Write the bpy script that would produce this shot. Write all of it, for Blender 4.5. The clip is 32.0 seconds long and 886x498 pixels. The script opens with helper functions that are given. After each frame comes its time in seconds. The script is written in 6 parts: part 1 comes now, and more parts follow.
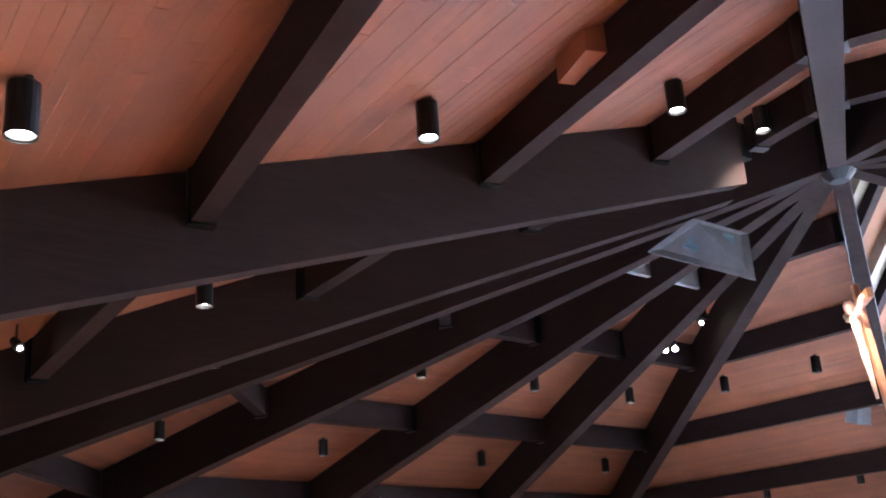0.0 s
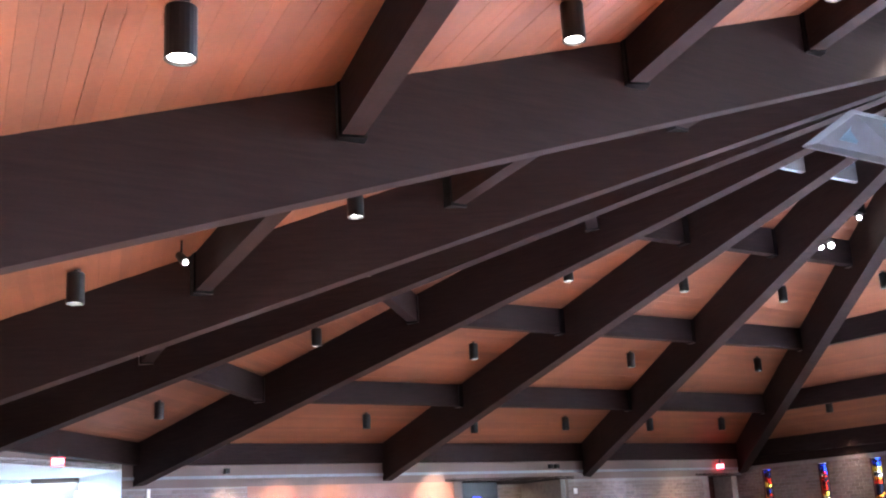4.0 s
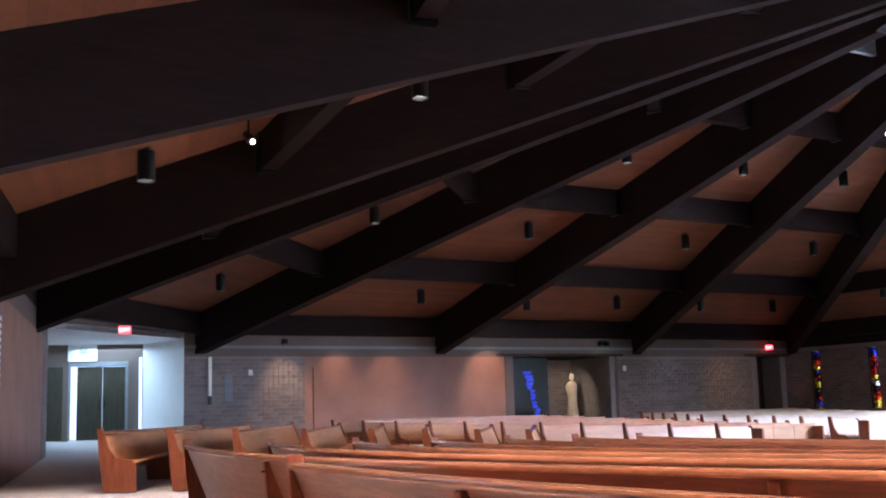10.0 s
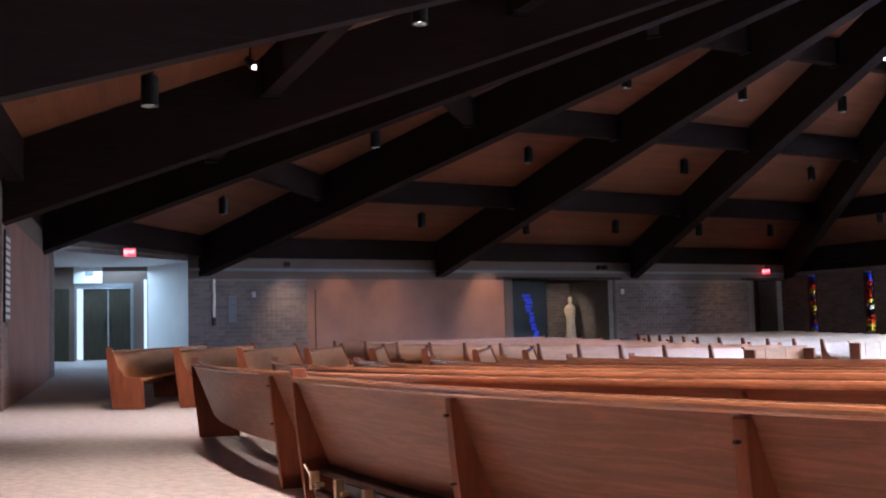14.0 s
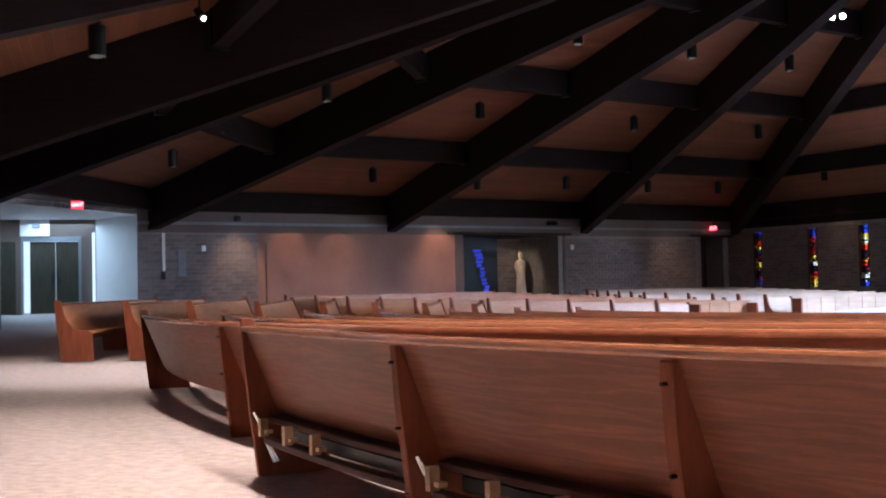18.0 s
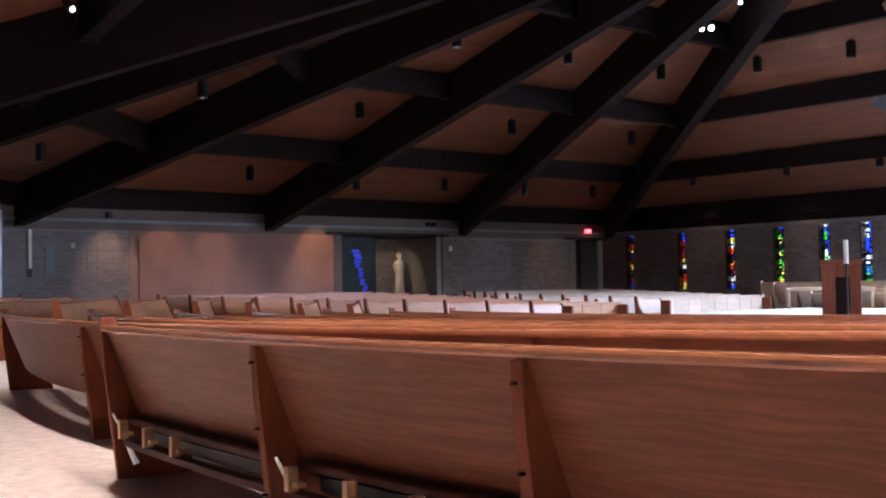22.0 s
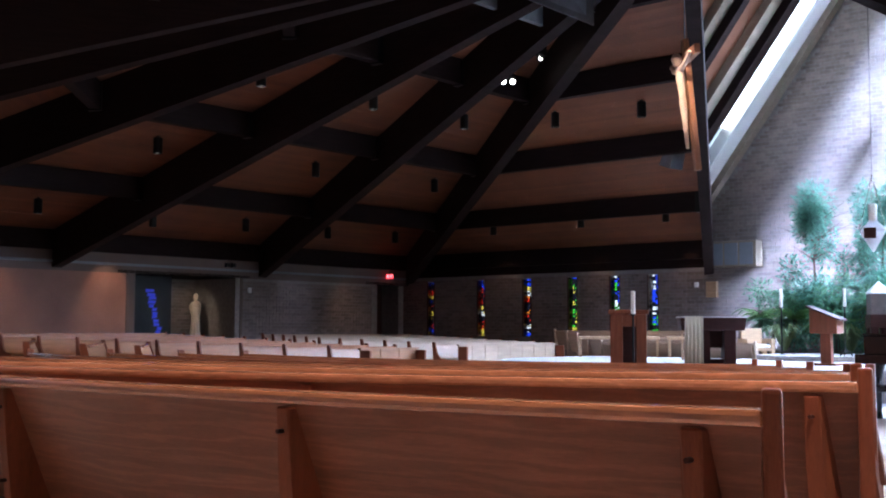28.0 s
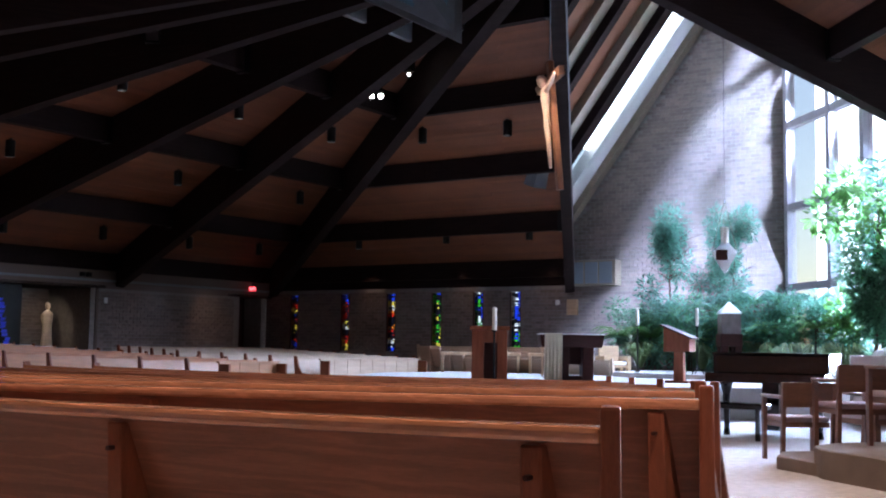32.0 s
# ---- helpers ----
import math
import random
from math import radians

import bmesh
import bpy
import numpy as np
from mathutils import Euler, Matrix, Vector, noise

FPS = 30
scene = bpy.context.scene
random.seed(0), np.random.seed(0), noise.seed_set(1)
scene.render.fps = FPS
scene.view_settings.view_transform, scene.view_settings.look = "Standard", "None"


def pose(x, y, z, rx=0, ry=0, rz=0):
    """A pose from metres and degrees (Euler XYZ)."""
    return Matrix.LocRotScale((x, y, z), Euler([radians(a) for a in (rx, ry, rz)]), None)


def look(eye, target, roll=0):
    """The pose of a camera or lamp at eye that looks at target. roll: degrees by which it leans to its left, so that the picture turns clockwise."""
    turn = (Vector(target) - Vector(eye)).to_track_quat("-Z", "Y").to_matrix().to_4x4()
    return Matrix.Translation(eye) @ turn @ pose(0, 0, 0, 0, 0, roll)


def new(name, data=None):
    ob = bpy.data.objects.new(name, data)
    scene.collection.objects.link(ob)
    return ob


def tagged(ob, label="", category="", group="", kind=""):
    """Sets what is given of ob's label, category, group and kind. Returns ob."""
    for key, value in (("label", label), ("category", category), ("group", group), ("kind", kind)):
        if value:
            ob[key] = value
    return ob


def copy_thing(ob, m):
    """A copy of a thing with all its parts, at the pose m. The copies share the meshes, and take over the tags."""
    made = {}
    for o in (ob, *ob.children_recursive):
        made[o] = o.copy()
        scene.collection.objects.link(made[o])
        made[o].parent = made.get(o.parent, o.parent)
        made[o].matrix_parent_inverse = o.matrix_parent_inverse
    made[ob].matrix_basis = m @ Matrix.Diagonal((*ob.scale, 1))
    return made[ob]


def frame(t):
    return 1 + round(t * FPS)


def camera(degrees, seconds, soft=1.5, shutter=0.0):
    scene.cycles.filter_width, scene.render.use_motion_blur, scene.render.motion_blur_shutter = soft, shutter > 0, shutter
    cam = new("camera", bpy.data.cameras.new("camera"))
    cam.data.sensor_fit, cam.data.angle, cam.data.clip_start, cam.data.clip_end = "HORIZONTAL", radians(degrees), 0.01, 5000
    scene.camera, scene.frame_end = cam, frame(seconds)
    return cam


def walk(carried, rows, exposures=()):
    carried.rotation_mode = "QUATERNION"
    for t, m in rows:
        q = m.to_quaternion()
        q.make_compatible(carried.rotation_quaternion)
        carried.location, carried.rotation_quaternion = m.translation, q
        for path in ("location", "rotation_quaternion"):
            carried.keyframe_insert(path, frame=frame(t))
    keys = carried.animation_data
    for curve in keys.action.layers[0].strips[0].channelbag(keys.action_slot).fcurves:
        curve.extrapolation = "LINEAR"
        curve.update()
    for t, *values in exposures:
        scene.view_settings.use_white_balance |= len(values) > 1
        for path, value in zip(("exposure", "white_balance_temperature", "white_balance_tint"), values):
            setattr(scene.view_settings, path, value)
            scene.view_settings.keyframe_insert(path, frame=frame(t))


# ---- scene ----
cam = camera(43.901, 32.0, soft=2.0)
PATH = [
    (0.0, pose(0.046, 0.614, 1.080, 109.36, 3.44, 2.62)),
    (1.0, pose(0.043, 0.603, 1.071, 108.19, 3.42, 4.79)),
    (2.0, pose(0.034, 0.588, 1.068, 107.00, 3.45, 6.97)),
    (3.0, pose(0.013, 0.572, 1.074, 105.87, 3.37, 8.81)),
    (3.5, pose(-0.006, 0.567, 1.080, 105.34, 3.25, 9.57)),
    (5.5, pose(-0.121, 0.552, 1.118, 103.22, 2.56, 11.33)),
    (6.0, pose(-0.144, 0.546, 1.128, 102.70, 2.54, 11.52)),
    (7.0, pose(-0.175, 0.528, 1.150, 101.62, 2.26, 11.89)),
    (8.0, pose(-0.191, 0.499, 1.168, 100.42, 1.93, 12.18)),
    (9.0, pose(-0.198, 0.452, 1.178, 99.33, 1.76, 12.38)),
    (10.0, pose(-0.186, 0.389, 1.176, 98.35, 1.59, 12.48)),
    (11.0, pose(-0.156, 0.318, 1.171, 97.37, 1.58, 12.55)),
    (12.0, pose(-0.123, 0.240, 1.163, 96.34, 1.56, 12.65)),
    (13.0, pose(-0.101, 0.164, 1.153, 95.32, 1.51, 12.70)),
    (14.0, pose(-0.084, 0.098, 1.146, 94.38, 1.43, 12.55)),
    (14.5, pose(-0.073, 0.074, 1.143, 93.96, 1.40, 12.40)),
    (16.5, pose(-0.052, 0.012, 1.133, 92.58, 1.31, 11.29)),
    (17.0, pose(-0.047, 0.003, 1.131, 92.34, 1.29, 10.90)),
    (18.0, pose(-0.035, -0.006, 1.123, 92.00, 1.25, 10.04)),
    (19.0, pose(-0.024, -0.008, 1.123, 91.78, 1.21, 8.77)),
    (20.0, pose(0.000, 0.000, 1.120, 91.69, 1.12, 7.21)),
    (21.0, pose(0.026, -0.013, 1.119, 91.73, 0.94, 5.54)),
    (22.0, pose(0.041, -0.020, 1.122, 91.91, 0.86, 3.82)),
    (23.0, pose(0.062, -0.017, 1.128, 92.28, 0.74, 2.04)),
    (24.0, pose(0.080, -0.002, 1.129, 92.71, 0.72, 0.36)),
    (25.0, pose(0.087, 0.025, 1.126, 93.15, 0.58, -1.41)),
    (26.0, pose(0.078, 0.067, 1.127, 93.51, 0.41, -3.09)),
    (26.5, pose(0.087, 0.081, 1.125, 93.69, 0.26, -3.94)),
    (28.5, pose(0.139, 0.149, 1.113, 94.30, -0.28, -7.24)),
    (29.0, pose(0.147, 0.160, 1.113, 94.43, -0.35, -8.06)),
    (30.0, pose(0.159, 0.173, 1.113, 94.67, -0.53, -9.75)),
    (31.0, pose(0.172, 0.179, 1.113, 94.86, -0.68, -11.54)),
    (32.0, pose(0.189, 0.187, 1.113, 94.99, -0.86, -13.43)),
]
EXPOSURE = [(t_, e_, 6350, 10) for t_, e_ in ((0.0, 3.90), (1.0, 4.50), (2.0, 4.95), (3.0, 5.10), (5.0, 4.65), (6.0, 4.40), (7.0, 4.05), (8.0, 3.55), (9.0, 3.20), (11.0, 2.75), (14.5, 2.40), (22.0, 2.32), (26.0, 2.05), (32.0, 1.50))]
walk(cam, PATH, EXPOSURE)

# ---- world and sun ----
world = bpy.data.worlds.new("sky")
scene.world = world
world.use_nodes = True
wn = world.node_tree
sky = wn.nodes.new("ShaderNodeTexSky")
sky.sky_type = "NISHITA"
sky.sun_disc = False
sky.sun_elevation = radians(48)
sky.sun_rotation = radians(60)
wn.links.new(sky.outputs["Color"], wn.nodes["Background"].inputs["Color"])
wn.nodes["Background"].inputs["Strength"].default_value = 0.05

# ---- plan: a along the long brick wall, o away from it ----
E1 = Vector((0.737, 0.676, 0)).normalized()
E2 = Vector((E1.y, -E1.x, 0))
W0 = Vector((-13.0, 28.2, 0))


def W(a, o, z=0.0):
    """A place from the plan: a along the long wall, o from it into the hall."""
    p = W0 + E1 * a + E2 * o
    return Vector((p.x, p.y, z))


def zf(x, y):
    """Height of the gently dished floor."""
    r = max(7.0, math.hypot(x - 8, y - 21)) - 19
    return 0.11 + (0.040 if r > 0 else 0.018) * r + 0.012 * max(0.0, -x)


ANG = math.atan2(E1.y, E1.x)      # heading of the long wall


def place(a, o, z=0.0, turn=0.0):
    """A pose on the plan, its x along the long wall, turned by some degrees."""
    p = W(a, o, z)
    return Matrix.Translation(p) @ Matrix.Rotation(ANG + radians(turn), 4, "Z")


# ---- materials ----
def mat(name, col, rough=0.6, metal=0.0, var=0.25, scale=6.0, bump=0.1, fine=60.0, stretch=(1, 1, 1), spec=0.5, island=0.0, obj=0.0, coat=0.0, grain=None):
    m = bpy.data.materials.new(name)
    m.use_nodes = True
    nt = m.node_tree
    b = nt.nodes["Principled BSDF"]
    b.inputs["Roughness"].default_value = rough
    b.inputs["Metallic"].default_value = metal
    b.inputs["Specular IOR Level"].default_value = spec
    b.inputs["Coat Weight"].default_value = coat
    b.inputs["Coat Roughness"].default_value = 0.15
    tc = nt.nodes.new("ShaderNodeTexCoord")
    mp = nt.nodes.new("ShaderNodeMapping")
    mp.inputs["Scale"].default_value = stretch
    nt.links.new(tc.outputs["Object"], mp.inputs["Vector"])
    n1 = nt.nodes.new("ShaderNodeTexNoise")
    n1.inputs["Scale"].default_value = scale
    n1.inputs["Detail"].default_value = 5
    n2 = nt.nodes.new("ShaderNodeTexNoise")
    n2.inputs["Scale"].default_value = fine
    n2.inputs["Detail"].default_value = 3
    for n in (n1, n2):
        nt.links.new(mp.outputs["Vector"], n.inputs["Vector"])
    mix = nt.nodes.new("ShaderNodeMath")
    mix.operation = "MULTIPLY_ADD"
    nt.links.new(n2.outputs["Fac"], mix.inputs[0])
    mix.inputs[1].default_value = 0.5
    nt.links.new(n1.outputs["Fac"], mix.inputs[2])
    last = mix.outputs[0]
    for kind, amount in (("ShaderNodeNewGeometry", island), ("ShaderNodeObjectInfo", obj)):
        if amount:
            g = nt.nodes.new(kind)
            a = nt.nodes.new("ShaderNodeMath")
            a.operation = "MULTIPLY_ADD"
            nt.links.new(g.outputs["Random Per Island" if kind.endswith("Geometry") else "Random"], a.inputs[0])
            a.inputs[1].default_value = amount
            nt.links.new(last, a.inputs[2])
            last = a.outputs[0]
    mr = nt.nodes.new("ShaderNodeMapRange")
    mr.inputs["From Min"].default_value = 0.45
    mr.inputs["From Max"].default_value = 1.05 + island + obj
    mr.inputs["To Min"].default_value = 1 - var
    mr.inputs["To Max"].default_value = 1 + var
    nt.links.new(last, mr.inputs["Value"])
    mul = nt.nodes.new("ShaderNodeVectorMath")
    mul.operation = "SCALE"
    mul.inputs[0].default_value = col
    nt.links.new(mr.outputs["Result"], mul.inputs["Scale"])
    nt.links.new(mul.outputs["Vector"], b.inputs["Base Color"])
    if grain:
        gm = nt.nodes.new("ShaderNodeMapping")
        gm.inputs["Scale"].default_value = grain
        nt.links.new(tc.outputs["Object"], gm.inputs["Vector"])
        wv = nt.nodes.new("ShaderNodeTexWave")
        wv.bands_direction = "Z"
        wv.inputs["Scale"].default_value = 1.0
        wv.inputs["Distortion"].default_value = 16.0
        wv.inputs["Detail"].default_value = 4.5
        wv.inputs["Detail Scale"].default_value = 2.3
        nt.links.new(gm.outputs["Vector"], wv.inputs["Vector"])
        gr = nt.nodes.new("ShaderNodeMapRange")
        gr.inputs["From Min"].default_value = 0.35
        gr.inputs["To Min"].default_value = 0.84
        gr.inputs["To Max"].default_value = 1.05
        nt.links.new(wv.outputs["Fac"], gr.inputs["Value"])
        gx = nt.nodes.new("ShaderNodeVectorMath")
        gx.operation = "SCALE"
        nt.links.new(mul.outputs["Vector"], gx.inputs[0])
        nt.links.new(gr.outputs["Result"], gx.inputs["Scale"])
        nt.links.new(gx.outputs["Vector"], b.inputs["Base Color"])
    if bump:
        bp = nt.nodes.new("ShaderNodeBump")
        bp.inputs["Strength"].default_value = bump
        bp.inputs["Distance"].default_value = 0.01
        nt.links.new(mix.outputs[0], bp.inputs["Height"])
        nt.links.new(bp.outputs["Normal"], b.inputs["Normal"])
    return m


LEVEL = 0.25    # of all lamps and glowing panes beside the sun


def glow(name, col, strength):
    m = bpy.data.materials.new(name)
    m.use_nodes = True
    b = m.node_tree.nodes["Principled BSDF"]
    b.inputs["Base Color"].default_value = (*col, 1)
    b.inputs["Emission Color"].default_value = (*col, 1)
    b.inputs["Emission Strength"].default_value = strength * LEVEL
    return m


BEAM = mat("stained_glulam", (0.0165, 0.0095, 0.0088), 0.7, var=0.35, scale=2.0, fine=25, stretch=(1, 1, 14), bump=0.15, spec=0.08)
CEDAR = mat("cedar_boards", (0.165, 0.055, 0.022), 0.62, var=0.34, scale=1.2, fine=18, stretch=(1, 1, 1), island=0.45, bump=0.08)
PEWWOOD = mat("oak_pew", (0.225, 0.081, 0.046), 0.45, var=0.30, scale=2.4, fine=40, stretch=(0.7, 6, 6), bump=0.04, spec=0.22, obj=0.15, coat=0.04, grain=(0.6, 2.6, 7.5))
PEWEND = mat("oak_pew_end", (0.215, 0.066, 0.034), 0.5, var=0.3, scale=2.0, fine=26, stretch=(9, 9, 1.2), bump=0.05, spec=0.15, coat=0.03)
# rails lighter than the backs: light from above is put into this oak
RAILWOOD = mat("toplit_polished_oak_rail", (0.50, 0.205, 0.105), 0.24, var=0.25, scale=1.5, fine=16, stretch=(1, 12, 12), bump=0.012, coat=0.9, grain=(0.35, 6.0, 6.0))
LIGHTWOOD = mat("blond_oak", (0.52, 0.34, 0.20), 0.45, var=0.2, scale=2.5, fine=20, stretch=(1, 6, 6), bump=0.04)
# pew oak in lighter copies: tan holds the warm lamp light, pale the daylight
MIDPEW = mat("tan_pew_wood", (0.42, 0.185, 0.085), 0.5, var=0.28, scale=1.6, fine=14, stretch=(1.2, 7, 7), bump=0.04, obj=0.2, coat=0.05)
PALEPEW = mat("daylit_pale_pew_wood", (0.47, 0.33, 0.235), 0.5, var=0.22, scale=1.6, fine=14, stretch=(1.2, 7, 7), bump=0.04, obj=0.2, coat=0.1)
DARKWOOD = mat("walnut", (0.045, 0.013, 0.010), 0.5, var=0.3, scale=3, fine=25, stretch=(1, 1, 6), bump=0.05, spec=0.2)
BRICK = mat("brick", (0.19, 0.15, 0.14), 0.85, var=0.42, scale=9, fine=70, bump=0.4, obj=0.0, island=0.5)
MORTAR = mat("mortar", (0.24, 0.22, 0.21), 0.95, var=0.2, scale=8, fine=90, bump=0.4)
PLASTER = mat("rose_plaster_wall", (0.285, 0.148, 0.110), 0.8, var=0.2, scale=1.1, fine=30, bump=0.1)
OLIVEDOOR = mat("dark_olive_door", (0.045, 0.040, 0.028), 0.5, var=0.25, scale=2, fine=20, stretch=(6, 6, 1), bump=0.03, spec=0.25)
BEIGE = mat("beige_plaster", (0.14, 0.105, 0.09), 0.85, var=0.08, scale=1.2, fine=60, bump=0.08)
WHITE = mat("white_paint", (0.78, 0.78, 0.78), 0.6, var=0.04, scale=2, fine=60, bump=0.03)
CARPET = mat("oatmeal_carpet", (0.46, 0.43, 0.42), 0.95, var=0.24, scale=13.0, fine=110, bump=0.5)
PLATFORM = mat("pale_platform_carpet", (0.45, 0.43, 0.42), 0.95, var=0.14, scale=1.5, fine=200, bump=0.4)
RISERCARPET = mat("brown_riser_carpet", (0.17, 0.125, 0.10), 0.95, var=0.2, scale=3, fine=200, bump=0.4)
BLACK = mat("black_metal", (0.012, 0.012, 0.013), 0.4, 0.6, var=0.2, bump=0.0)
GREYBLUE = mat("grey_steel_panel", (0.20, 0.22, 0.24), 0.6, 0.1, var=0.15, bump=0.05)
LACQUER = mat("black_lacquer", (0.004, 0.004, 0.005), 0.10, 0.0, var=0.1, bump=0.0, spec=0.3, coat=0.25)
CHROME = mat("chrome", (0.7, 0.7, 0.7), 0.2, 1.0, var=0.05, bump=0.0)
LINEN = mat("cream_linen", (0.72, 0.66, 0.50), 0.9, var=0.1, scale=4, fine=150, bump=0.3)
WHITELINEN = mat("white_linen", (0.82, 0.82, 0.82), 0.9, var=0.05, scale=4, fine=150, bump=0.2)
CUSHION = mat("mauve_seat_fabric", (0.36, 0.27, 0.27), 0.95, var=0.12, scale=6, fine=200, bump=0.4)
TAN = mat("tan_painted_wood", (0.25, 0.20, 0.15), 0.6, var=0.12, scale=2.5, fine=20, stretch=(1, 6, 6), bump=0.04)
CHAIRWOOD = mat("dark_chair_oak", (0.13, 0.060, 0.036), 0.4, var=0.3, scale=3, fine=25, stretch=(1, 1, 6), bump=0.05, coat=0.2)
LEAF_D = mat("shrub_leaf", (0.095, 0.225, 0.125), 0.4, var=0.72, scale=3, fine=30, island=0.8, bump=0.05)
STONE = mat("pale_carved_wood", (0.42, 0.33, 0.25), 0.7, var=0.2, scale=6, fine=40, bump=0.2)
CORPUS = mat("carved_limewood", (0.62, 0.46, 0.35), 0.6, var=0.18, scale=7, fine=50, bump=0.2)
LEAF_A = mat("fig_leaf", (0.12, 0.26, 0.075), 0.4, var=0.45, scale=3, fine=30, island=0.7, bump=0.05)
LEAF_B = mat("fern_leaf", (0.10, 0.25, 0.18), 0.5, var=0.72, scale=3, fine=30, island=0.8, bump=0.05)
LEAF_C = mat("grassy_leaf", (0.22, 0.30, 0.14), 0.5, var=0.4, scale=3, fine=30, island=0.7, bump=0.05)
BARK = mat("bark", (0.09, 0.06, 0.045), 0.9, var=0.35, scale=12, fine=60, bump=0.5)
SOIL = mat("soil", (0.04, 0.03, 0.022), 0.95, var=0.4, scale=10, fine=60, bump=0.6)
for leaf in (LEAF_A, LEAF_B, LEAF_C, LEAF_D):
    nt = leaf.node_tree
    pb = nt.nodes["Principled BSDF"]
    tl = nt.nodes.new("ShaderNodeBsdfTranslucent")
    nt.links.new(pb.inputs["Base Color"].links[0].from_socket, tl.inputs["Color"])
    mx = nt.nodes.new("ShaderNodeMixShader")
    mx.inputs[0].default_value = 0.55
    nt.links.new(pb.outputs[0], mx.inputs[1])
    nt.links.new(tl.outputs[0], mx.inputs[2])
    nt.links.new(mx.outputs[0], nt.nodes["Material Output"].inputs["Surface"])
LENS = glow("lamp_lens", (1.0, 0.93, 0.86), 30.0)
EXITRED = glow("exit_red", (1.0, 0.03, 0.05), 2.5)
SIDEGLOW = glow("daylight_behind_sidelight", (0.62, 0.78, 1.0), 0.8)
WINGLOW = glow("daylight_behind_coloured_glass", (0.85, 0.92, 1.0), 2.0)
CANDLE = mat("candle_wax", (0.82, 0.78, 0.68), 0.5, var=0.05, bump=0.0)
GLASS = bpy.data.materials.new("clear_glass")
GLASS.use_nodes = True
gb = GLASS.node_tree.nodes["Principled BSDF"]
gb.inputs["Transmission Weight"].default_value = 1
gb.inputs["Roughness"].default_value = 0.02
gb.inputs["IOR"].default_value = 1.05
SKYGLASS = glow("bright_sky_behind_glass", (0.80, 0.90, 1.0), 5.0)


# ---- mesh helpers ----
def box(bm, lo, hi, m=None, taper=0.0):
    """A box from its low to its high corner, with an optional pose."""
    v = []
    for z, t in ((lo[2], 0), (hi[2], taper)):
        for x, y in ((lo[0] + t, lo[1] + t), (hi[0] - t, lo[1] + t), (hi[0] - t, hi[1] - t), (lo[0] + t, hi[1] - t)):
            p = Vector((x, y, z))
            v.append(bm.verts.new(m @ p if m else p))
    for f in ((3, 2, 1, 0), (4, 5, 6, 7), (0, 1, 5, 4), (1, 2, 6, 5), (2, 3, 7, 6), (3, 0, 4, 7)):
        bm.faces.new([v[i] for i in f])
    return v


def hexa(bm, bottom, top):
    """A solid from four bottom and four top corners."""
    v = [bm.verts.new(p) for p in (*bottom, *top)]
    for f in ((3, 2, 1, 0), (4, 5, 6, 7), (0, 1, 5, 4), (1, 2, 6, 5), (2, 3, 7, 6), (3, 0, 4, 7)):
        bm.faces.new([v[i] for i in f])


def prism(bm, outline, axis, lo, hi, m=None):
    """An outline of (u, v) pairs drawn out along an axis from lo to hi."""
    def pt(u, v, w):
        p = Vector({"x": (w, u, v), "y": (u, w, v), "z": (u, v, w)}[axis])
        return m @ p if m else p
    a = [bm.verts.new(pt(u, v, lo)) for u, v in outline]
    b = [bm.verts.new(pt(u, v, hi)) for u, v in outline]
    bm.faces.new(a[::-1])
    bm.faces.new(b)
    for i in range(len(a)):
        j = (i + 1) % len(a)
        bm.faces.new((a[i], a[j], b[j], b[i]))


def tube(bm, p, q, r0, r1=None, n=10, cap=True):
    p, q = Vector(p), Vector(q)
    r1 = r0 if r1 is None else r1
    d = (q - p).normalized()
    u = d.orthogonal().normalized()
    v = d.cross(u)
    a, b = [], []
    for i in range(n):
        t = 2 * math.pi * i / n
        e = u * math.cos(t) + v * math.sin(t)
        a.append(bm.verts.new(p + e * r0))
        b.append(bm.verts.new(q + e * r1))
    for i in range(n):
        j = (i + 1) % n
        bm.faces.new((a[i], a[j], b[j], b[i]))
    if cap:
        bm.faces.new(a[::-1])
        bm.faces.new(b)


def lathe(bm, profile, n=16, m=None, squash=1.0):
    """A turned body from (radius, z) pairs."""
    rings = []
    for r, z in profile:
        ring = []
        for i in range(n):
            p = Vector((r * math.cos(2 * math.pi * i / n), squash * r * math.sin(2 * math.pi * i / n), z))
            ring.append(bm.verts.new(m @ p if m else p))
        rings.append(ring)
    for a, b in zip(rings, rings[1:]):
        for i in range(n):
            j = (i + 1) % n
            bm.faces.new((a[i], a[j], b[j], b[i]))
    bm.faces.new(rings[0][::-1])
    bm.faces.new(rings[-1])


def bevel(bm, w, seg=2):
    bmesh.ops.bevel(bm, geom=list(bm.edges), offset=w, segments=seg, affect="EDGES", profile=0.6)


def mesh_of(name, bm, material):
    bmesh.ops.recalc_face_normals(bm, faces=bm.faces[:])
    me = bpy.data.meshes.new(name)
    bm.to_mesh(me)
    bm.free()
    me.materials.append(material)
    return me


def part(name, bm, material, parent, label="", m=None):
    ob = new(name, mesh_of(name, bm, material))
    ob.parent = parent
    if m is not None:
        ob.matrix_basis = m
    return tagged(ob, label)


def thing(name, label, category, group="", m=None, kind=""):
    ob = new(name)
    if m is not None:
        ob.matrix_basis = m
    return tagged(ob, label, category, group, kind)


def solid(name, bm, material, label="", category="", group="", kind="", m=None):
    ob = new(name, mesh_of(name, bm, material))
    if m is not None:
        ob.matrix_basis = m
    return tagged(ob, label, category, group, kind)


